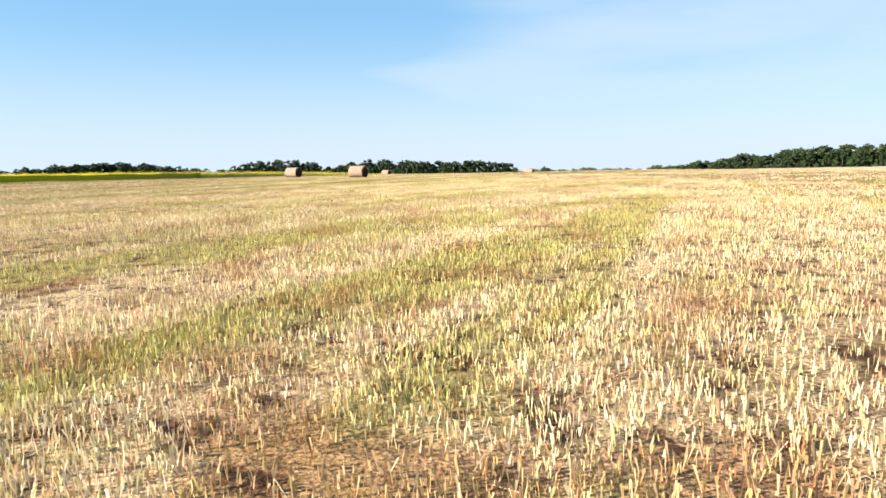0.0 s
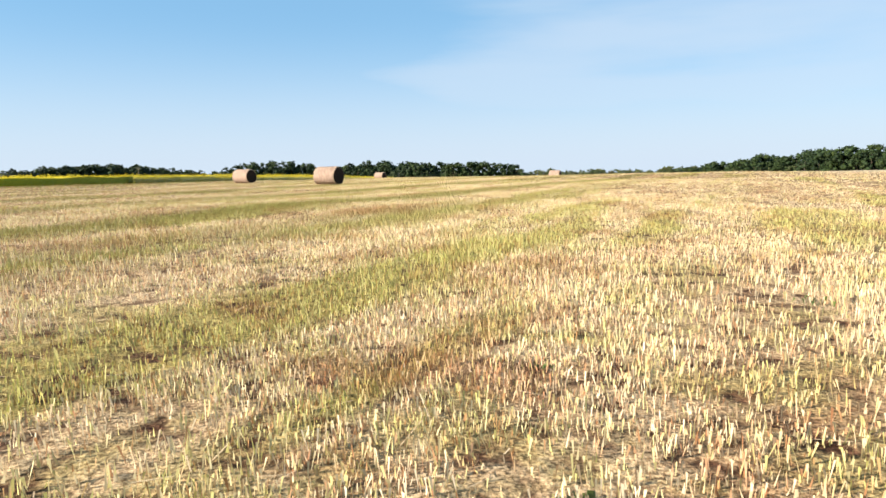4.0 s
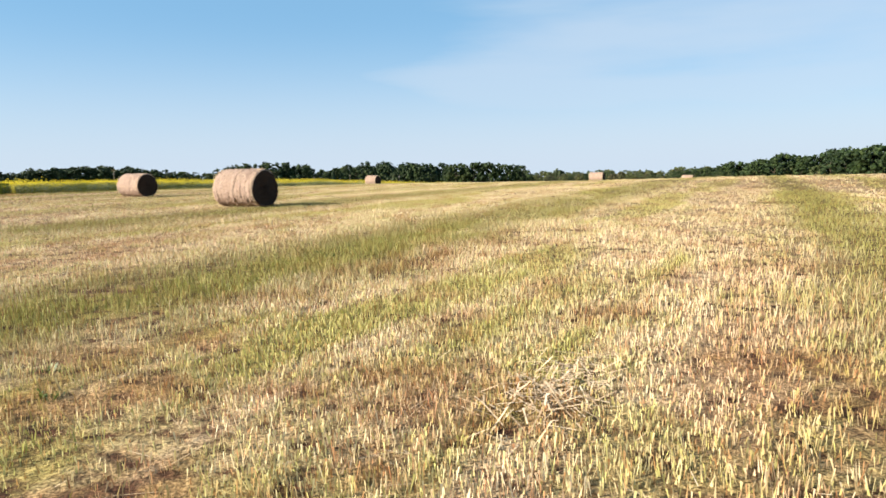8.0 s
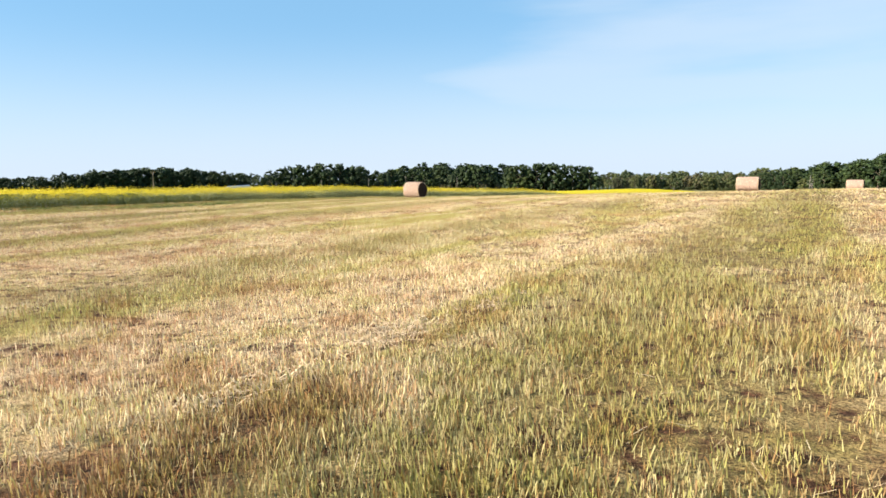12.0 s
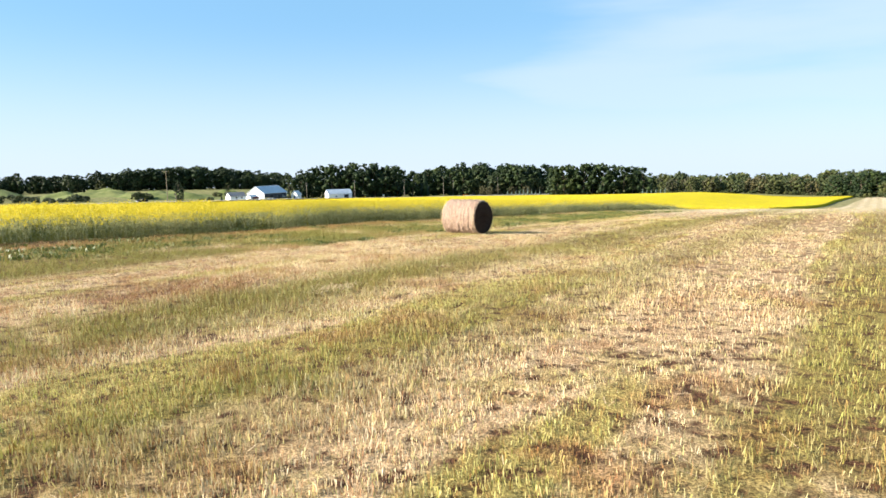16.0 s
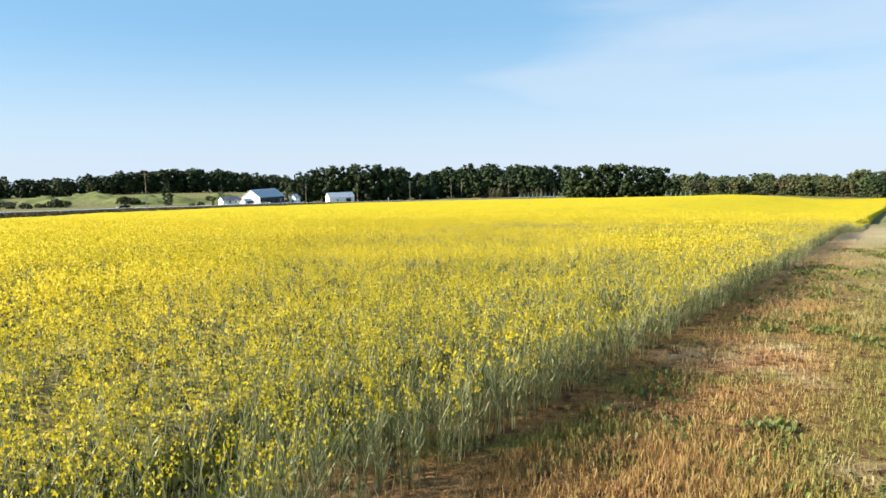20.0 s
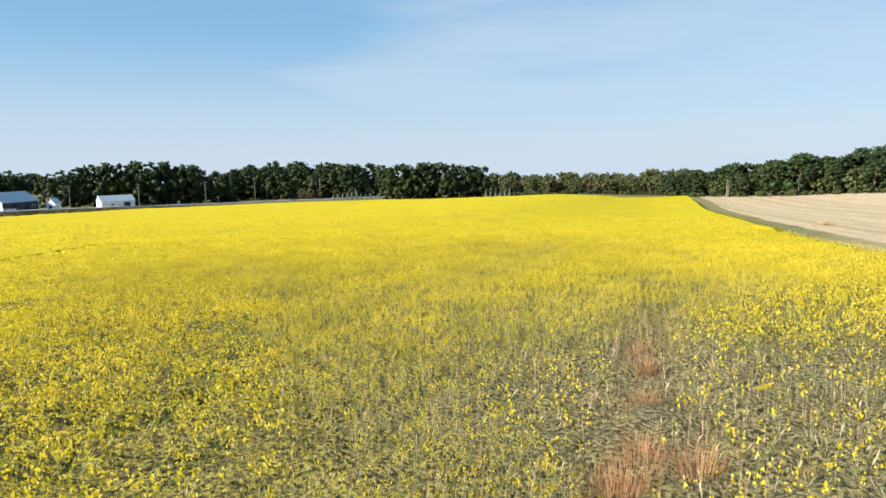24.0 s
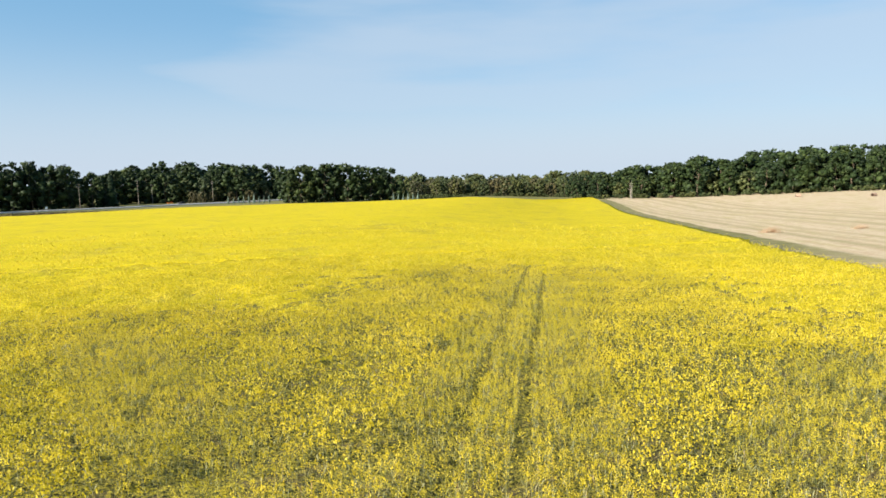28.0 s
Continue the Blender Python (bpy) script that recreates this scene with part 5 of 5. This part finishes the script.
# ---------------------------------------------------------------- farm
def building(name, x, y, rz, w, l, eave, ridge, wall_mat, side_mat, roof_mat, label, openings=(), overhang=0.4):
    """A gabled building: ridge along its own y; gables face -y and +y."""
    zb = float(height(x, y)) - 0.3
    b = thing(name, x, y, zb, rz, label=label, category="building", group="farm buildings")
    e, r = eave + 0.3, ridge + 0.3
    t = 0.25
    for nm, sgn in (("gable_wall", -1), ("gable_wall", 1)):
        bm = bmesh.new()
        yy = sgn * l / 2
        pts = [(-w / 2, 0), (w / 2, 0), (w / 2, e), (0, r), (-w / 2, e)]
        f0 = [bm.verts.new((px, yy, pz)) for px, pz in pts]
        f1 = [bm.verts.new((px, yy - sgn * t, pz)) for px, pz in pts]
        bm.faces.new(f0)
        bm.faces.new(f1[::-1])
        for k in range(5):
            bm.faces.new((f0[k], f0[(k + 1) % 5], f1[(k + 1) % 5], f1[k]))
        part(nm, bm, wall_mat, b)
    for sgn in (-1, 1):
        part("side_wall", box(t, l - 2 * t - 0.01, e, sgn * (w / 2 - t / 2), 0, 0), side_mat, b)
    for sgn in (-1, 1):
        bm = bmesh.new()
        run = w / 2 + overhang
        drop = (r - e) * run / (w / 2)
        y0, y1 = -l / 2 - overhang, l / 2 + overhang
        k = 0.16
        vs = [(0, y0, r + 0.06), (0, y1, r + 0.06), (sgn * run, y1, r - drop + 0.06), (sgn * run, y0, r - drop + 0.06)]
        a = [bm.verts.new(v) for v in vs]
        c = [bm.verts.new((v[0], v[1], v[2] + k)) for v in vs]
        bm.faces.new(a)
        bm.faces.new(c[::-1])
        for j in range(4):
            bm.faces.new((a[j], a[(j + 1) % 4], c[(j + 1) % 4], c[j]))
        roof = part("roof", bm, roof_mat, b)
        n = max(4, int(l / 1.2))
        rib_len = math.hypot(run, drop)
        ang = math.atan2(drop, run)
        rib = box(rib_len, 0.06, 0.05, 0, 0, 0)
        me = bpy.data.meshes.new("roof_rib")
        rib.to_mesh(me)
        rib.free()
        me.materials.append(roof_mat)
        for j in range(n):
            o = new("roof_rib", me)
            o.parent = roof
            o.matrix_local = Matrix.Translation((sgn * run / 2, y0 + (j + 0.5) * (y1 - y0) / n, r - drop / 2 + 0.06 + k + 0.01)) @ Matrix.Rotation(sgn * ang, 4, 'Y')
    for nm, face, off, zz, ow, oh, mt in openings:
        if face in ("front", "back"):
            sg = -1 if face == "front" else 1
            o = part(nm, box(ow, 0.10, oh, off, sg * (l / 2 + 0.03), zz + 0.3, 0.02), mt, b)
            part("frame", frame_bm(ow, oh, off, sg * (l / 2 + 0.06), zz + 0.3, False), M_GREYROOF if mt is M_DARK else M_WHITE, o)
        else:
            sg = 1 if face == "right" else -1
            o = part(nm, box(0.10, ow, oh, sg * (w / 2 + 0.03), off, zz + 0.3, 0.02), mt, b)
            part("frame", frame_bm(ow, oh, off, sg * (w / 2 + 0.06), zz + 0.3, True), M_GREYROOF if mt is M_DARK else M_WHITE, o)
    return b


def frame_bm(ow, oh, off, depth, z, side):
    bm = bmesh.new()
    k = 0.12
    for dx, dz, sx, sz in ((-ow / 2 - k / 2, -k, k, oh + 2 * k), (ow / 2 + k / 2, -k, k, oh + 2 * k), (0, -k, ow, k), (0, oh, ow, k)):
        if side:
            box(0.10, sx, sz, depth, off + dx, z + dz, 0, bm)
        else:
            box(sx, 0.10, sz, off + dx, depth, z + dz, 0, bm)
    return bm


building("barn", -188, 529, -16, 14, 23, 4.4, 8.8, M_WHITE, M_DARKWALL, M_ROOF, "large barn with white gable, dark side and pale metal roof",
         (("barn_door", "right", -4.5, 0.0, 4.0, 3.4, M_DARK), ("barn_door", "right", 3.5, 0.0, 3.6, 3.2, M_DARK), ("window", "right", 8.0, 1.4, 1.4, 1.2, M_GLASS), ("hay_door", "front", 0, 4.6, 1.6, 1.6, M_WHITE)))
building("farmhouse", -199.5, 507, -40, 7.0, 10.0, 2.6, 4.8, M_WHITE, M_WHITE, M_GREYROOF, "low white farmhouse with a grey roof",
         (("door", "right", -1.0, 0.0, 1.0, 2.1, M_DARK), ("window", "right", 2.4, 0.9, 1.2, 1.2, M_GLASS), ("window", "front", -1.4, 0.9, 1.2, 1.2, M_GLASS), ("window", "front", 1.5, 0.9, 1.2, 1.2, M_GLASS)))
building("lean_shed", -187, 503, -20, 4.0, 6.0, 2.0, 3.1, M_WHITE, M_WHITE, M_ROOF, "low white shed with a pale roof beside the farmhouse",
         (("shed_door", "right", 0.0, 0.0, 2.2, 2.0, M_DARK),))
building("tool_shed", -172.5, 541, -10, 4.6, 5.0, 3.2, 5.6, M_WHITE, M_WHITE, M_ROOF, "small white gabled tool shed by the road",
         (("door", "front", 0.0, 0.0, 1.0, 2.0, M_DARK), ("window", "right", 0.0, 1.2, 0.9, 0.9, M_GLASS)))
building("machine_shed", -149, 560, -52, 7.5, 17, 3.6, 6.4, M_WHITE, M_WHITE, M_ROOF, "long white machine shed with a pale metal roof",
         (("shed_door", "right", 4.5, 0.0, 3.2, 2.8, M_DARK), ("window", "right", -3.0, 1.3, 1.2, 0.9, M_GLASS), ("shed_door", "front", 0, 0.0, 2.8, 2.6, M_WHITE)))

# white board fence in front of the barn
fx0, fy0, fx1, fy1 = -196, 491, -176, 510
fence = thing("board_fence", fx0, fy0, float(height(fx0, fy0)), math.degrees(math.atan2(fy1 - fy0, fx1 - fx0)), label="white painted board fence in front of the barn", category="fence")
flen = math.hypot(fx1 - fx0, fy1 - fy0)
fslope = (float(height(fx1, fy1)) - float(height(fx0, fy0))) / flen
post_bm = box(0.16, 0.16, 1.5, 0, 0, -0.2, 0.02)
post_me = bpy.data.meshes.new("post")
post_bm.to_mesh(post_me)
post_bm.free()
post_me.materials.append(M_WHITE)
for k in range(12):
    p = part("post", post_me, None, fence)
    p.location = (flen * k / 11, 0, fslope * flen * k / 11)
for zz in (0.35, 0.75, 1.12):
    part("rail", tube((0, -0.1, zz), (flen, -0.1, zz + fslope * flen), 0.09, 0.09, 4), M_WHITE, fence)

# ---------------------------------------------------------------- utility poles
def utility_pole(x, y, h, turn, lean=0.0, arms=1, box_on=False):
    p = thing("utility_pole", x, y, float(height(x, y)) - 0.3, turn, label="weathered wooden utility pole with a crossarm beside the road", category="utility pole", group="utility poles")
    part("post", tube((0, 0, 0), (lean * h, 0, h + 0.3), 0.17, 0.11, 10), M_POLE, p)
    for k in range(arms):
        z = h - 0.4 - 1.3 * k
        arm = part("crossarm", box(2.8, 0.14, 0.18, lean * z, -0.16, z, 0.01), M_POLE, p)
        for dx in (-1.15, -0.45, 0.45, 1.15):
            part("insulator", tube((lean * z + dx, -0.16, z + 0.13), (lean * z + dx, -0.16, z + 0.36), 0.06, 0.045, 8), M_PORCELAIN, arm, "small grey insulator")
        bm = tube((lean * z, -0.10, z - 0.75), (lean * z + 0.75, -0.16, z), 0.025, 0.025, 5)
        tube((lean * z, -0.10, z - 0.75), (lean * z - 0.75, -0.16, z), 0.025, 0.025, 5, bm)
        part("brace", bm, M_CHROME, p)
    if box_on:
        part("transformer", tube((0.42, 0, h * 0.72), (0.42, 0, h * 0.72 + 1.0), 0.28, 0.28, 12), M_PORCELAIN, p, "grey transformer can")
    return p


utility_pole(-153.5, 355.5, 14.0, 60, 0.0, 1)
utility_pole(-151.2, 357.8, 5.5, 60, 0.0, 0)
utility_pole(-171.5, 558.5, 12.4, 35, 0.0, 2, True)
utility_pole(-142.0, 577.0, 13.0, 35, 0.0, 1)
utility_pole(-111.0, 604.0, 14.2, 42, -0.015, 2)
utility_pole(-78.5, 640.0, 13.0, 42, 0.02, 1)
utility_pole(-88.0, 652.0, 16.0, 42, 0.0, 1)
utility_pole(-44.0, 664.0, 14.6, 50, 0.0, 2)

# ---------------------------------------------------------------- bleached dead trees at the wood's edge
def snag(x, y, h, seed):
    r = random.Random(seed)
    t = thing("dead_tree", x, y, float(height(x, y)) - 0.2, r.uniform(0, 360), label="bare bleached dead tree at the wood's edge", category="dead tree", group="dead trees")
    part("trunk", tube((0, 0, 0), (r.uniform(-0.4, 0.4), 0, h), h * 0.022, h * 0.006, 7), M_BARE, t)
    for k in range(6):
        z = h * r.uniform(0.4, 0.9)
        a, l = r.uniform(0, 6.28), h * r.uniform(0.10, 0.22)
        part("branch", tube((0, 0, z), (math.cos(a) * l, math.sin(a) * l, z + l * 0.6), h * 0.008, h * 0.002, 5), M_BARE, t)
    return t


snag(129, 648, 12.5, 1)
snag(206, 556, 12.0, 2)
snag(209, 559, 9.0, 3)

# ---------------------------------------------------------------- vehicles
def wheel_bm(r, w):
    bm = bmesh.new()
    prof = [(-w / 2, r * 0.55), (-w / 2, r * 0.92), (-w * 0.35, r), (w * 0.35, r), (w / 2, r * 0.92), (w / 2, r * 0.55)]
    seg = 20
    rings = [[bm.verts.new((math.cos(k * math.tau / seg) * q, p, math.sin(k * math.tau / seg) * q)) for k in range(seg)] for p, q in prof]
    for a, b in zip(rings, rings[1:] + rings[:1]):
        for k in range(seg):
            bm.faces.new((a[k], a[(k + 1) % seg], b[(k + 1) % seg], b[k]))
    return bm


def vehicle(name, x, y, turn, paint, pickup, label, category):
    v = thing(name, x, y, float(height(x, y)) + 0.52, turn, label=label, category=category)
    L, W = (5.6, 1.95) if pickup else (4.5, 1.8)
    side = [(-L / 2, 0.55), (-L / 2 + 0.1, 1.05), (-L / 2 + 1.3, 1.12)] if pickup else [(-L / 2, 0.5), (-L / 2 + 0.1, 0.9), (-L / 2 + 1.2, 0.98)]
    if pickup:
        side += [(-0.55, 1.15), (0.0, 1.80), (1.05, 1.82), (1.15, 1.14), (L / 2, 1.12), (L / 2, 0.5)]
    else:
        side += [(-0.7, 1.0), (-0.1, 1.45), (1.2, 1.45), (1.9, 1.0), (L / 2, 0.95), (L / 2, 0.45)]
    bm = bmesh.new()
    lows = [(px, 0.4) for px, pz in (side[-1], side[0])]
    pts = side + [(L / 2 - 0.1, 0.35), (-L / 2 + 0.1, 0.35)]
    a = [bm.verts.new((px, -W / 2 + (0.16 if pz > 1.2 else 0), pz)) for px, pz in pts]
    b = [bm.verts.new((px, W / 2 - (0.16 if pz > 1.2 else 0), pz)) for px, pz in pts]
    bm.faces.new(a)
    bm.faces.new(b[::-1])
    for k in range(len(pts)):
        bm.faces.new((a[k], a[(k + 1) % len(pts)], b[(k + 1) % len(pts)], b[k]))
    bmesh.ops.bevel(bm, geom=bm.edges[:], offset=0.05, segments=2, affect='EDGES')
    body = part("body", bm, paint, v)
    top = 1.72 if pickup else 1.38
    x0, x1 = (-0.25, 1.0) if pickup else (-0.25, 1.3)
    for sg in (-1, 1):
        part("side_window", box(x1 - x0, 0.03, top - 1.22 if pickup else 0.32, (x0 + x1) / 2, sg * (W / 2 - 0.12), 1.22 if pickup else 1.04, 0.01), M_GLASS, v, "dark side window")
        part("headlight", box(0.06, 0.34, 0.18, -L / 2 - 0.005, sg * 0.68, 0.78, 0.02), M_CHROME, v)
        part("mirror", box(0.12, 0.2, 0.16, -0.35, sg * (W / 2 + 0.08), 1.15, 0.03), paint, v)
    part("bumper", box(0.18, W - 0.1, 0.2, -L / 2 - 0.02, 0, 0.42, 0.04), M_CHROME, v)
    for px in (-L * 0.32, L * 0.30):
        for sg in (-1, 1):
            bmw = wheel_bm(0.38, 0.24)
            bmesh.ops.translate(bmw, vec=(px, sg * (W / 2 - 0.12), 0.38), verts=bmw.verts[:])
            tyre = part("tyre", bmw, M_RUBBER, v)
            part("rim", tube((px, sg * (W / 2 - 0.2), 0.38), (px, sg * (W / 2 - 0.02), 0.38), 0.21, 0.19, 14), M_CHROME, tyre)
    return v


vehicle("pickup_truck", -204.3, 416, 68, M_PAINT, True, "dark pickup truck on the country road", "pickup truck")
vehicle("parked_car", -184, 502, 40, M_RED, False, "dull red car parked by the barn fence", "car")
vehicle("passing_car", -61.5, 634.5, 35, M_PAINT, False, "dark car on the road past the farm", "car")

# small roadside things
sg = thing("road_sign", -118, 566, float(height(-118, 566)), 20, label="small white roadside sign on a post", category="road sign")
part("post", tube((0, 0, -0.2), (0, 0, 2.2), 0.05, 0.05, 8), M_CHROME, sg)
part("board", box(1.0, 0.05, 1.1, 0, -0.06, 1.5, 0.02), M_WHITE, sg)
br = thing("road_barrier", -70, 655, float(height(-70, 655)), 30, label="orange barrier beside the road", category="barrier")
part("beam", box(4.0, 0.3, 0.5, 0, 0, 0.8, 0.05), M_ORANGE, br)
for dx in (-1.6, 1.6):
    part("leg", box(0.2, 0.5, 0.8, dx, 0, 0, 0.03), M_ORANGE, br)
mk = thing("marker_stake", 16.4, 170.2, float(height(16.4, 170.2)), 0, label="short dark stake standing in the stubble", category="stake")
part("stake", tube((0, 0, -0.2), (0.03, 0, 0.7), 0.04, 0.03, 8), M_POLE, mk)

# tall dry weeds left standing in the far stubble
rw = np.random.default_rng(88)
for wx, wy, span, tall in ((64.2, 297.7, 2.0, 1.35), (82.2, 295.0, 1.7, 0.9)):
    n = 420
    u, w_ = rw.normal(size=n) * span * 0.5, rw.normal(size=n) * span * 0.22
    bx, by = wx + u, wy + w_
    base = np.stack([bx, by, height(bx, by) - 0.02], -1)
    lean = rw.normal(size=(n, 2)) * 0.12
    tip = base + np.stack([lean[:, 0], lean[:, 1], tall * rw.uniform(0.4, 1.0, n)], -1)
    an = rw.uniform(0, math.pi, n)
    sd = np.stack([np.cos(an), np.sin(an), np.zeros(n)], -1) * 0.022
    v = np.stack([base - sd, base + sd, tip], 1).reshape(-1, 3)
    ob = new("dry_weeds", np_mesh("dry_weeds", v, np.arange(3 * n).reshape(-1, 3), M_DRY))
    tagged(ob, "clump of tall dry weeds standing in cut stubble", "weeds", group="dry weed clumps", kind="stuff")
